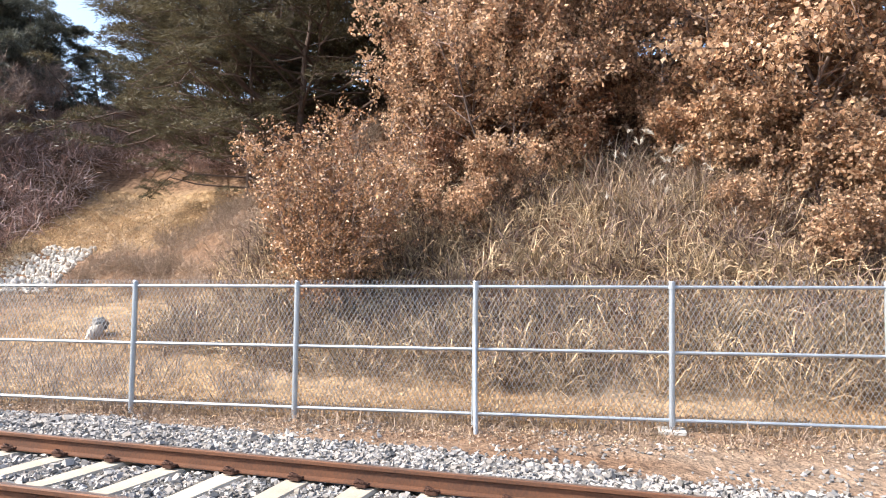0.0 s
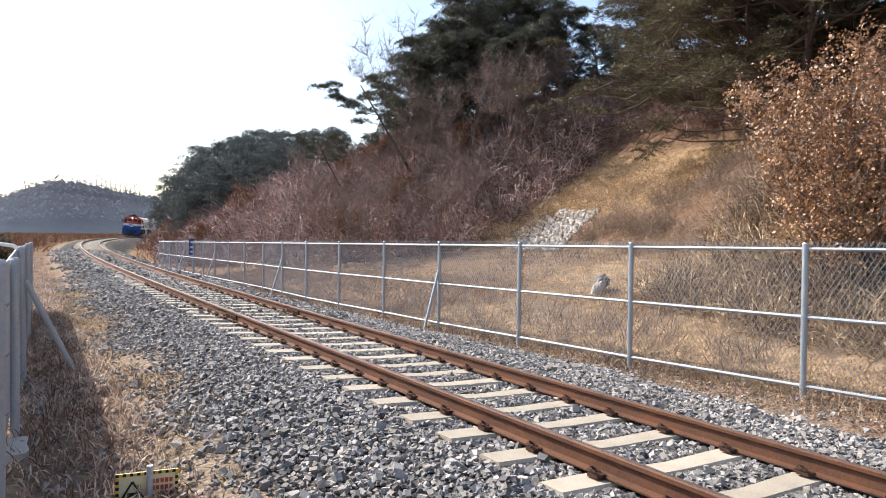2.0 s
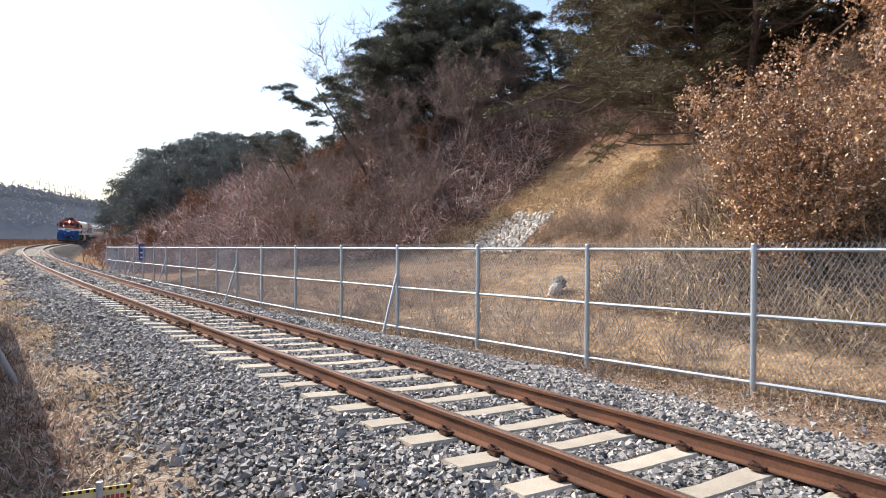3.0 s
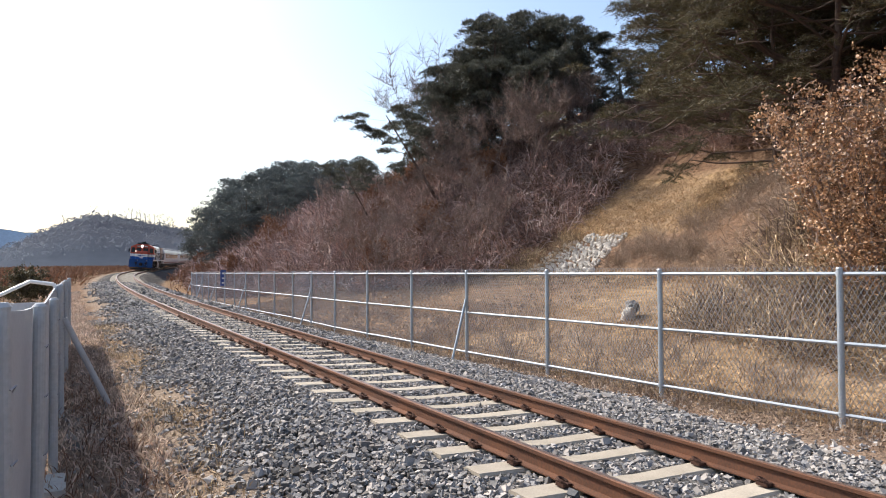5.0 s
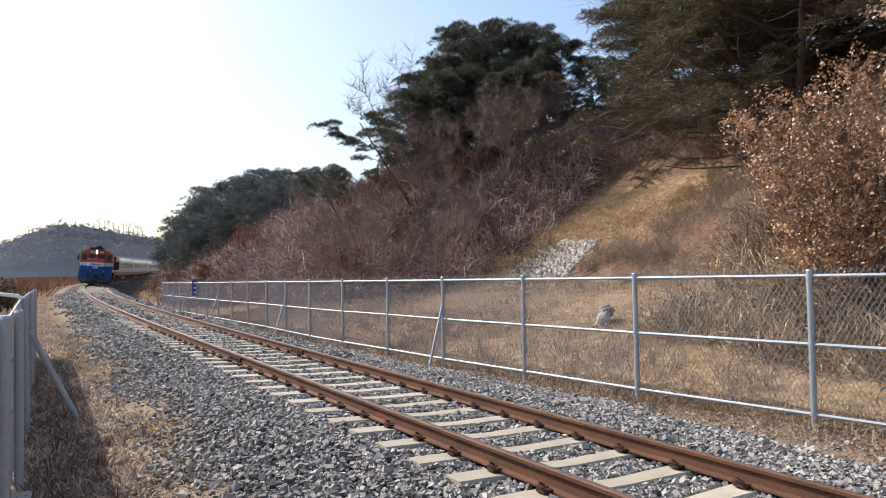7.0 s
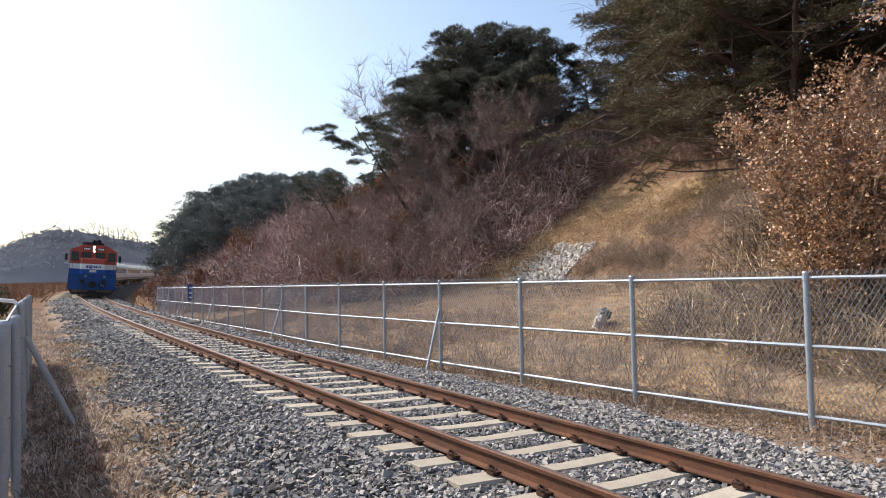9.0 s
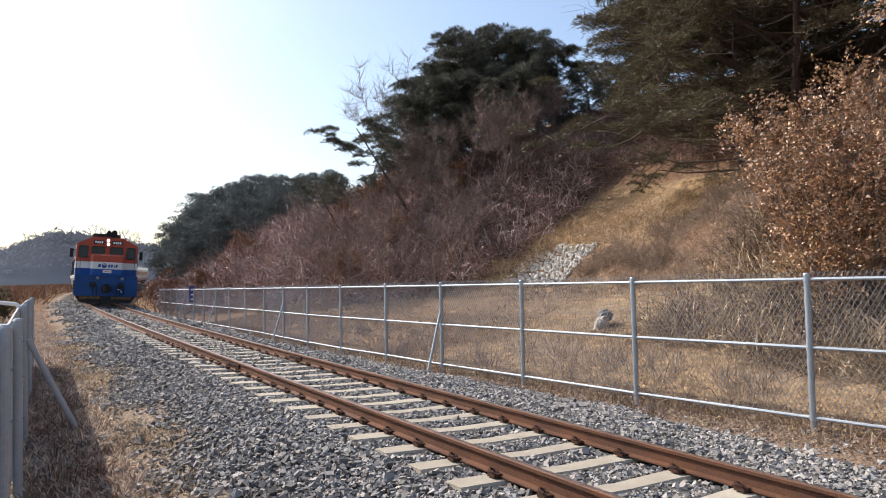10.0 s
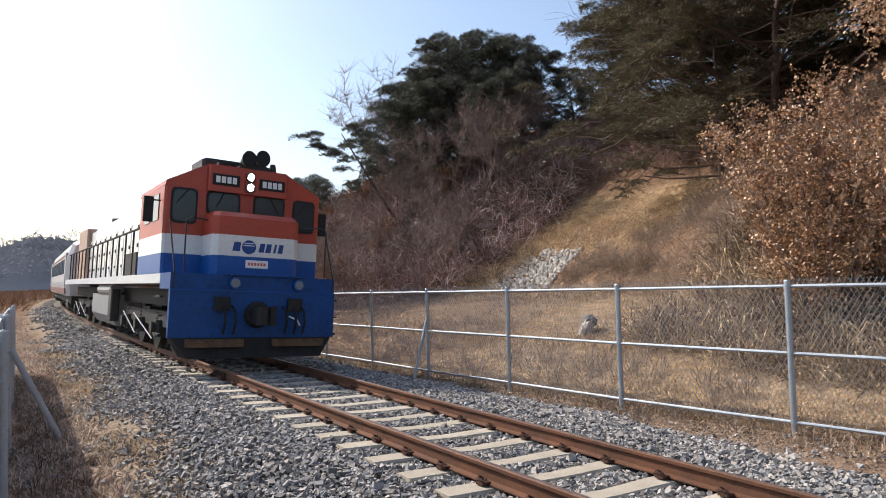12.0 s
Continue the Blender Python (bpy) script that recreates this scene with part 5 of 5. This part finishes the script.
def build_grass():
    # tall straw on the bank behind the fence
    n = 900
    s = rng.uniform(-10, 9.5, n)
    foot = np.interp(s, (-20, 2, 6, 9), (5.6, 5.9, 6.6, 9))
    d = foot + 0.2 + rng.uniform(0, 1, n) ** 1.6 * 6.0
    tufts("tall_dry_grass", s, d, 13, 0.85, 0.0085, M_STRAW, "tall tangled straw-coloured grass on the bank", "grass", 0.3, 1.5, 0.35)
    # reed stand with pale plumes
    n = 70
    s, d = rng.normal(-1.1, 0.9, n), rng.normal(10.2, 0.9, n)
    tufts("reeds", s, d, 12, 1.3, 0.006, M_WEED, "stand of dry reeds with pale plumes", "reeds", 0.3, 0.55, 0.2)
    base = track_points(s[:26], d[:26], 0)
    root = base + np.stack([rng.normal(0, 0.3, 26), rng.normal(0, 0.3, 26), rng.uniform(1.0, 1.6, 26)], -1)
    root = np.repeat(root, 14, 0)
    k = len(root)
    bow = np.repeat(rng.normal(0, 1, (26, 3)) * (1, 1, 0), 14, 0) * 0.12
    tip = root + bow + rng.normal(0, 0.05, (k, 3)) + (0, 0, 0.12)
    tagged(new("reed_plumes", blades("reed_plumes", root, tip, np.full(k, 0.005), M_PLUME, 0.2)), "pale feathery reed plumes", "reeds", kind="stuff")
    # short mown grass between fence and slope
    n = 5000
    s = rng.uniform(-9, 15, n)
    fd = fence_d(s)
    foot = np.interp(s, (-20, 2, 6, 9, 12, 20, 26, 34), (5.6, 5.9, 6.6, 9, 12.5, 13.2, 11, 7.6))
    d = fd + 0.15 + rng.uniform(0, 1, n) * (foot - fd)
    tufts("short_dry_grass", s, d, 10, 0.14, 0.007, M_LAWN, "short dry yellow grass", "grass", 0.14, 0.9, 0.15)
    n = 2600
    s = rng.uniform(13.5, 34, n)
    fd = fence_d(s)
    d = fd + 0.15 + rng.uniform(0, 1, n) * (np.interp(s, (12, 20, 26, 34), (12.5, 13.2, 11, 7.6)) - fd)
    tufts("brown_grass", s, d, 10, 0.2, 0.009, M_WEED, "short brown grass in the hollow behind the fence", "grass", 0.16, 0.9, 0.15)
    n = 4200
    s, d = rng.uniform(15, 24.5, n), rng.uniform(15.8, 21.6, n)
    ok = on_lawn_patch(s, d, 0.15 * rng.normal(size=n))
    s, d = s[ok], d[ok]
    tufts("lawn_grass", s, d, 8, 0.12, 0.011, M_LAWN, "mown straw-yellow lawn grass on the slope", "grass", 0.16, 0.9, 0.15)
    # weeds at the fence foot and on the path side
    n = 700
    s = rng.uniform(-8, 34, n)
    d = fence_d(s) + rng.normal(-0.05, 0.22, n)
    tufts("fence_weeds", s, d, 9, 0.26, 0.005, M_WEED, "dry brown weeds along the fence foot", "weeds", 0.1, 0.8, 0.2)
    n = 3600
    s = rng.uniform(-1, 42, n)
    d = -3.1 - np.abs(rng.normal(0, 0.75, n))
    tufts("path_weeds", s, d, 12, 0.17, 0.0065, M_PATHWEED, "matted brown weeds and dry stalks beside the ballast", "weeds", 0.12, 1.0, 0.15)
    n = 240
    s = rng.uniform(0.5, 12, n)
    tufts("red_stalks", s, -3.3 - np.abs(rng.normal(0, 0.5, n)), 5, 0.24, 0.004, M_LITTER, "thin red-brown dead stalks beside the path", "weeds", 0.1, 0.5, 0.1)
    n = 520
    s = rng.uniform(1, 20, n)
    d = -2.95 + 0.25 * np.sin(s * 1.1) + rng.normal(0, 0.22, n)
    tufts("path_straw", s, d, 14, 0.13, 0.005, M_STRAW, "tufts of straw at the ballast edge", "grass", 0.1, 0.9, 0.15)
    # litter and straw bits between ballast and fence
    n = 11000
    s = rng.uniform(-6, 14, n)
    d = fence_d(s) - 0.45 + rng.normal(0, 0.4, n)
    pos = track_points(s, d, 0.015)
    tagged(new("fallen_leaves", leaves("fallen_leaves", pos, 0.035 * rng.uniform(0.5, 1.3, n), M_WEED, 0.0)), "brown leaf bits along the fence foot", "leaves", kind="stuff")
    n = 420
    s, d = rng.uniform(-6, 13, n), 0
    d = fence_d(s) - 0.35 + rng.normal(0, 0.3, n)
    tufts("verge_straw", s, d, 12, 0.12, 0.004, M_STRAW, "flattened straw along the verge", "grass", 0.15, 1.6, 0.1)
    # brown standing weeds in the field strip
    n = 150
    s = rng.uniform(5, 16, n)
    d = fence_d(s) + 0.6 + np.abs(rng.normal(0, 1.6, n))
    tufts("standing_weeds", s, d, 14, 0.5, 0.005, M_WEED, "standing brown weeds behind the fence", "weeds", 0.12, 0.5, 0.15)
    # leaf litter over the bank
    n = 26000
    s = rng.uniform(-12, 9, n)
    d = np.interp(s, (-20, 2, 6, 9), (6.0, 6.3, 7.2, 9.5)) + rng.uniform(0, 1, n) ** 1.2 * 10
    pos = track_points(s, d, 0.02)
    tagged(new("fallen_leaves", leaves("fallen_leaves", pos + rng.normal(0, 0.03, (n, 3)) * (1, 1, 0.6), 0.1 * rng.uniform(0.6, 1.3, n), M_LITTER, 0.0)),
           "fallen brown oak leaves covering the bank", "leaves", kind="stuff")


build_scrub()
build_grass()


def bare_variant(h, seed):
    """A leafless tree: stems, limbs and twigs in one branching mesh."""
    global rng
    keep, rng = rng, np.random.default_rng(seed)
    g, tips = Geo(), []
    for _ in range(3):
        limb(g, (0, 0, -0.2), (rng.normal(0, 0.25), rng.normal(0, 0.25), 1), h * 0.6, 0.007 * h, 2, tips, 0.25, 0.35, 2, 5)
    end = np.array([tuple(a) for a, _ in tips])
    end = np.repeat(end, 5, 0)
    u = rng.normal(size=end.shape)
    u[:, 2] = np.abs(u[:, 2]) + 0.3
    twig = spikes("twig_spray", end, end + u * h * 0.085, np.full(len(end), 0.0016 * h), M_TWIG)
    trunk = g.mesh("trunk", M_TWIG)
    rng = keep
    return trunk, twig


BARE = [bare_variant(5, 81 + i) for i in range(3)]
for i in range(34):
    az = 20.5 + 24.0 * (i + rng.uniform(-0.4, 0.4)) / 34
    r_ = rng.uniform(27, 43) + (24 - az if az < 24 else 0) * 4
    if az > 37:
        r_ = max(r_, 38.0)
    x, y = polar(az, r_)
    t = thing("bare_tree", pose(x, y, float(height_xy(x, y)[0]) - 0.05, 0, 0, float(rng.uniform(0, 360))) @ Matrix.Scale(float(rng.uniform(0.5, 0.9)), 4),
              "leafless grey-brown tree standing in the scrub", "tree", "bare trees in the scrub")
    part("trunk", BARE[i % 3][0], None, t)
    part("twig_spray", BARE[i % 3][1], None, t)
for az, r_ in ((30.6, 37), (32.2, 35), (33.6, 37), (35.0, 35), (36.3, 36), (37.6, 34), (38.9, 36), (40.2, 35)):
    x, y = polar(az, r_)
    t = thing("bare_tree", pose(x, y, float(height_xy(x, y)[0]) - 0.05, 0, 0, az * 77) @ Matrix.Scale(0.95, 4), "grey leafless shrub below the pines", "tree", "bare trees in the scrub")
    part("trunk", BARE[int(az) % 3][0], None, t)
    part("twig_spray", BARE[int(az) % 3][1], None, t)
x, y = polar(27.3, 43)
t = thing("bare_tree", pose(x, y, float(height_xy(x, y)[0]), 0, 0, 60) @ Matrix.Scale(1.95, 4), "tall leafless tree rising between the pines", "tree", "bare trees in the scrub")
part("trunk", BARE[1][0], None, t)
part("twig_spray", BARE[1][1], None, t)
SHRUB = oak_variant(2.4, 95, 2600, 0.09, 0.5, M_LITTER, 2, 0.05)
for i in range(40):
    s_ = rng.uniform(27, 80)
    d_ = float(np.interp(s_, (26, 34, 45, 70), (11, 7.6, 6.2, 5.6))) + rng.uniform(0, 9)
    p = at(s_, d_)
    place_oak("slope_shrub", SHRUB, p.x, p.y, float(rng.uniform(0.6, 1.25)), float(rng.uniform(0, 360)), "low shrub with clinging dark brown leaves on the slope", "shrub", "shrubs on the slope")
for i in range(16):
    place_oak("slope_shrub", SHRUB, *polar(72 + 38 * (i + rng.uniform(-0.4, 0.4)) / 16, float(rng.uniform(15, 20))), float(rng.uniform(0.7, 1.2)), float(rng.uniform(0, 360)),
              "low shrub with clinging dark brown leaves under the oaks", "shrub", "shrubs on the slope")


# ---- stone revetment and rock ----
def boulder_mesh(name, seed, material):
    r = np.random.default_rng(seed)
    bm = bmesh.new()
    bmesh.ops.create_icosphere(bm, subdivisions=1 if name == "stone" else 3, radius=1)
    for v in bm.verts:
        v.co *= 1 + 0.3 * noise.noise(v.co * 1.3 + Vector((seed, 0, 0))) + 0.3 * noise.noise(v.co * 3 + Vector((0, seed, 0)))
    me = bpy.data.meshes.new(name)
    bm.to_mesh(me)
    bm.free()
    me.materials.append(material)
    return me


def build_rocks():
    meshes = [boulder_mesh("stone", i + 3, M_REVET) for i in range(5)]
    wall = thing("stone_revetment", pose(0, 0, 0), "rough pale stone revetment below the lawn", "stone wall", kind="structure")
    for s0, s1, d0, d1, rows, cols, rise in ((17.7, 21.6, 13.0, 16.2, 20, 25, 0.0),):
        for i in range(cols):
            for j in range(rows):
                s = s0 + (s1 - s0) * (i + rng.uniform(-0.3, 0.3)) / cols 
                d = d0 + (d1 - d0) * j / rows + rng.normal(0, 0.06)
                if s < 17.8 + 0.3 * max(d - 13.3, 0) or (s > 20.9 and d > 15.4):
                    continue
                p = track_points(np.array([s]), np.array([d]), 0.02)[0]
                k = rng.uniform(0.07, 0.11)
                part("stone", meshes[(i + j) % 5], None, wall, m=pose(*p, *rng.uniform(0, 360, 3)) @ Matrix.Diagonal((k * 1.2, k, k * 0.7, 1)))
    # one leaning rock in two pieces: pale below, grey above
    for x, y, dz, size, tone, label in ((11.62, 10.9, 0.08, (0.17, 0.14, 0.25), M_REVET, "pale whitish boulder in the dry grass"),
                                        (11.85, 10.98, 0.24, (0.22, 0.16, 0.16), M_ROCK, "grey boulder leaning on a paler one")):
        z = float(height_xy(x, y)[0])
        rock = part("boulder", boulder_mesh("boulder", int(x * 50), tone), None, m=pose(x, y, z + dz, 25, 20, 40) @ Matrix.Diagonal((*size, 1)))
        tagged(rock, label, "rock", "boulders behind the fence")


build_rocks()


# ---- path side: old fence, warning sign, bush ----
M_YELLOW = mat("yellow_plate", (0.82, 0.52, 0.06), 0.5, spread=0.12, scale=5)
M_CREAM = mat("cream_plate", (0.85, 0.74, 0.46), 0.5, spread=0.1, scale=5)
M_BLACK = mat("black_print", (0.02, 0.02, 0.02), 0.6)


def build_left_fence():
    f = thing("old_fence", pose(0, 0, 0), "grey pipe-post fence with sheet panels and loose wire beside the path", "fence", kind="structure")
    posts = ((-0.26, 0.4, 1.36, 0.04), (-0.19, 1.7, 1.36, 0.04), (-0.12, 3.1, 1.36, 0.036), (-0.05, 4.6, 1.27, 0.036), (0.03, 6.6, 1.2, 0.036), (0.10, 9.0, 1.24, 0.036), (0.19, 12.4, 1.2, 0.036), (0.29, 16.0, 1.15, 0.036))
    for x, y, top, r in posts:
        zg = -0.32
        g = Geo().tube((0, 0, -0.2), (0, 0, top - zg), r, k=14)
        g.tube((0, 0, top - zg), (0, 0, top - zg + 0.02), r * 1.12, r * 0.7, 14)
        o = part("post", g, M_OLDPOST, f, m=pose(x, y, zg, rng.normal(0, 0.4), rng.normal(0, 0.4)))
        for z in (1.35, 1.05, 0.7, 0.4):
            part("wire_tie", Geo().path([(0.03, -0.04, z), (0.05, 0.0, z + 0.01), (0.03, 0.06, z - 0.03), (-0.02, 0.18, z - 0.09)], 0.004, 4), M_WIRE, o)
    for (x0, y0, t0, r0), (x1, y1, t1, r1) in zip(posts, posts[1:]):
        g = Geo().prism([(x0 - 0.06, y0, -0.25), (x1 - 0.06, y1, -0.25), (x1 - 0.075, y1, -0.25), (x0 - 0.075, y0, -0.25)],
                        [(x0 - 0.06, y0, t0 - 0.02), (x1 - 0.06, y1, t1 - 0.02), (x1 - 0.075, y1, t1 - 0.02), (x0 - 0.075, y0, t0 - 0.02)])
        part("panel", g, M_PANEL, f, "plain grey sheet panel")
    part("footing", Geo().box(-0.14, 0.12, 5.95, 6.45, -0.45, -0.27, 0.03), M_CONC, f, "pale concrete footing slab")
    part("brace", Geo().tube((0.13, 9.0, 0.85), (0.64, 9.05, -0.3), 0.035, k=10), M_OLDPOST, f, "slanting grey brace pipe")
    part("top_rail", Geo().path([(-0.55, 9.0, 1.13), (-0.22, 9.05, 1.30), (0.02, 9.05, 1.26), (0.1, 9.0, 1.12)], 0.022, 8), M_PLATE, f, "bent white top rail")
    part("post", Geo().tube((-0.55, 9.0, -0.5), (-0.55, 9.0, 1.14), 0.036, k=12), M_OLDPOST, f)
    part("panel", Geo().box(-0.6, 0.02, 9.06, 9.075, -0.4, 1.05), M_PANEL, f)


def build_sign():
    x, y = 0.76, 4.6
    z = -0.33
    s = thing("warning_sign", pose(x, y, z, 0, 0, -12) @ Matrix.Scale(0.8, 4), "low yellow-edged warning plate on a short pipe", "sign")
    part("pole", Geo().tube((0.02, -0.045, -0.2), (0.02, -0.045, 0.34), 0.026, k=12), M_OLDPOST, s)
    plate = part("plate", Geo().box(-0.235, 0.235, -0.012, 0.0, -0.02, 0.28), M_CREAM, s, "cream plate with a hazard border")
    for k in range(9):
        part("hazard_bar", Geo().box(-0.235 + k * 0.053, -0.21 + k * 0.053, -0.016, -0.013, 0.255, 0.28), M_BLACK, plate)
        part("hazard_bar", Geo().box(-0.21 + k * 0.053, -0.183 + k * 0.053 if k < 8 else 0.235, -0.0155, -0.0125, 0.255, 0.28), M_YELLOW, plate)
    for k in range(5):
        for sx in (-0.235, 0.21):
            part("hazard_bar", Geo().box(sx, sx + 0.025, -0.016, -0.013, k * 0.05, k * 0.05 + 0.025), M_BLACK, plate)
            part("hazard_bar", Geo().box(sx, sx + 0.025, -0.0155, -0.0125, k * 0.05 + 0.025, k * 0.05 + 0.05), M_YELLOW, plate)
    tri = [(-0.2, 0.06), (-0.02, 0.06), (-0.11, 0.21)]
    g = Geo()
    for (x0, z0), (x1, z1) in zip(tri, tri[1:] + tri[:1]):
        g.tube((x0, -0.014, z0), (x1, -0.014, z1), 0.008, k=5)
    g.box(-0.15, -0.07, -0.018, -0.013, 0.085, 0.12)
    part("triangle", g, M_BLACK, plate)
    for r in range(3):
        for k in range(5):
            part("print", Geo().box(0.03 + k * 0.034, 0.055 + k * 0.034, -0.017, -0.013, 0.18 - r * 0.055, 0.215 - r * 0.055), M_NOTICE, plate)


build_left_fence()
build_sign()
LBUSH = oak_variant(2.6, 91, 7000, 0.1, 0.5, M_NEEDLE_Y, 4, 0.1)
for x, y, k, turn in ((-2.6, 26.0, 1.15, 0), (-5.5, 27.0, 1.3, 90), (-1.2, 31.0, 0.8, 200)):
    place_oak("field_bush", LBUSH, x, y, k, turn, "dark evergreen bush beside the field", "bush", "bushes beside the field")


# ---- far hill, field edge ----
def build_distance():
    """Wooded hill beyond the line, with a ragged tree outline."""
    def ridge(name, az0, az1, dist, profile, material, label, step=0.12, ragged=0.8):
        g = Geo()
        azs = np.arange(az0, az1, step)
        hs = np.interp(azs, *profile)
        rows = 7
        V = []
        for a, h in zip(azs, hs):
            jit = rng.uniform(-ragged, ragged)
            for k in range(rows):
                t = k / (rows - 1)
                r = dist - 60 * (1 - t)
                z = -3 + (h + 3) * t + (jit if k == rows - 1 else 0)
                V.append((r * math.sin(radians(a)), r * math.cos(radians(a)), z))
        F = [(i * rows + k, (i + 1) * rows + k, (i + 1) * rows + k + 1, i * rows + k + 1) for i in range(len(azs) - 1) for k in range(rows - 1)]
        g.v, g.f, g.m = V, F, [0] * len(F)
        tagged(part(name, g, material, smooth=True), label, "hill", kind="structure")
        return azs, hs
    azs, hs = ridge("far_hill", -6, 14, 420, ((-6, -4, -2.5, -0.5, 2, 4, 6, 9, 14), (3, 5, 11, 19, 27, 27, 24, 20, 16)), M_HAZE, "wooded hill beyond the line, tinted blue-grey for haze")
    ridge("far_ridge", -60, 3, 1500, ((-60, -30, -8, -4, 0, 3), (20, 40, 55, 62, 50, 30)), M_HAZE2, "distant ridge, tinted pale blue for haze", 0.5, 2)
    # crowns and bare trees along its top, in the same haze tint
    n = 7000
    a = rng.uniform(-5.5, 13.5, n)
    t = 1 - 0.7 * rng.uniform(0, 1, n) ** 2
    h = np.interp(a, azs, hs)
    r = 416 - 60 * (1 - t)
    lump = 1.6 * rough_noise(a * 6, t * 14, 1.6, 12)
    pos = np.stack([r * np.sin(np.radians(a)), r * np.cos(np.radians(a)), -3 + (h + 3) * t + lump + rng.uniform(0, 0.8, n)], -1)
    tagged(new("far_woods", leaves("far_woods", pos, rng.uniform(0.5, 1.1, n), M_HAZE, -0.3)), "woods on the far hill, tinted for haze", "woods", kind="stuff")
    for a in list(np.linspace(4.8, 8.2, 11)) + [0.5, 1.2, 2.4, 3.5]:
        g, tips = Geo(), []
        p = Vector((418 * math.sin(radians(a)), 418 * math.cos(radians(a)), float(np.interp(a, azs, hs)) - 1))
        H = rng.uniform(4, 8)
        g.tube(p, p + Vector((0, 0, H * 0.45)), 0.22, 0.15, 5)
        for _ in range(5):
            limb(g, p + Vector((0, 0, H * rng.uniform(0.3, 0.5))), (rng.normal(0, 0.5), rng.normal(0, 0.3), 1), H * 0.55, 0.12, 1, tips, 0.3, 0.3, 3, 3)
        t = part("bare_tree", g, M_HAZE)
        tagged(t, "leafless tree on the far hilltop", "tree", "bare trees on the far hill")
    # low brush beside the line
    n = 1500
    s = rng.uniform(42, 260, n)
    d = np.where(rng.random(n) < 0.15, rng.uniform(5.4, 8, n), -rng.uniform(4, 34, n))
    tufts("line_brush", s, d, 30, 1.2, 0.03, M_LITTER, "reddish-brown brush beside the line", "brush", 0.8, 0.7, 0.2)
    n = 1300
    s, d = rng.uniform(90, 330, n), -rng.uniform(12, 110, n)
    tufts("far_brush", s, d, 26, 1.7, 0.07, M_LITTER, "low brown brush across the far field", "brush", 1.6, 0.9, 0.2)
    n = 700
    s, d = rng.uniform(25, 120, n), -rng.uniform(4.5, 20, n)
    tufts("field_grass", s, d, 20, 0.6, 0.02, M_STRAW, "dry grass on the field side", "grass", 0.6, 0.7, 0.2)


build_distance()


# ---- the train's run along the line ----
def train_s(t):
    """Distance of the locomotive's front along the line."""
    return float(np.interp(t, (0, 1.5, 2.5, 3.5, 5.5, 7.0, 8.25, 9.5, 10.75, 11.5, 12), (162.0, 144, 132, 120, 97, 79, 63.7, 47.5, 30, 19.2, 12)))


def rows_for(offset, length, z=0.0):
    rows = []
    for k in range(25):
        t = k * 0.5
        s = train_s(t) + offset
        a, b = at(s + length * 0.2), at(s + length * 0.8)
        th = math.atan2(b.x - a.x, b.y - a.y)
        p = a - (b - a).normalized() * length * 0.2
        rows.append((t, pose(p.x, p.y, z, 0, math.degrees(math.atan(CANT)), -math.degrees(th))))
    return rows


def motions():
    walk(LOCO, rows_for(0.0, 20.3))
    for i, c in enumerate(COACHES):
        walk(c, rows_for(20.9 + i * 22.6, 22.0))


motions()
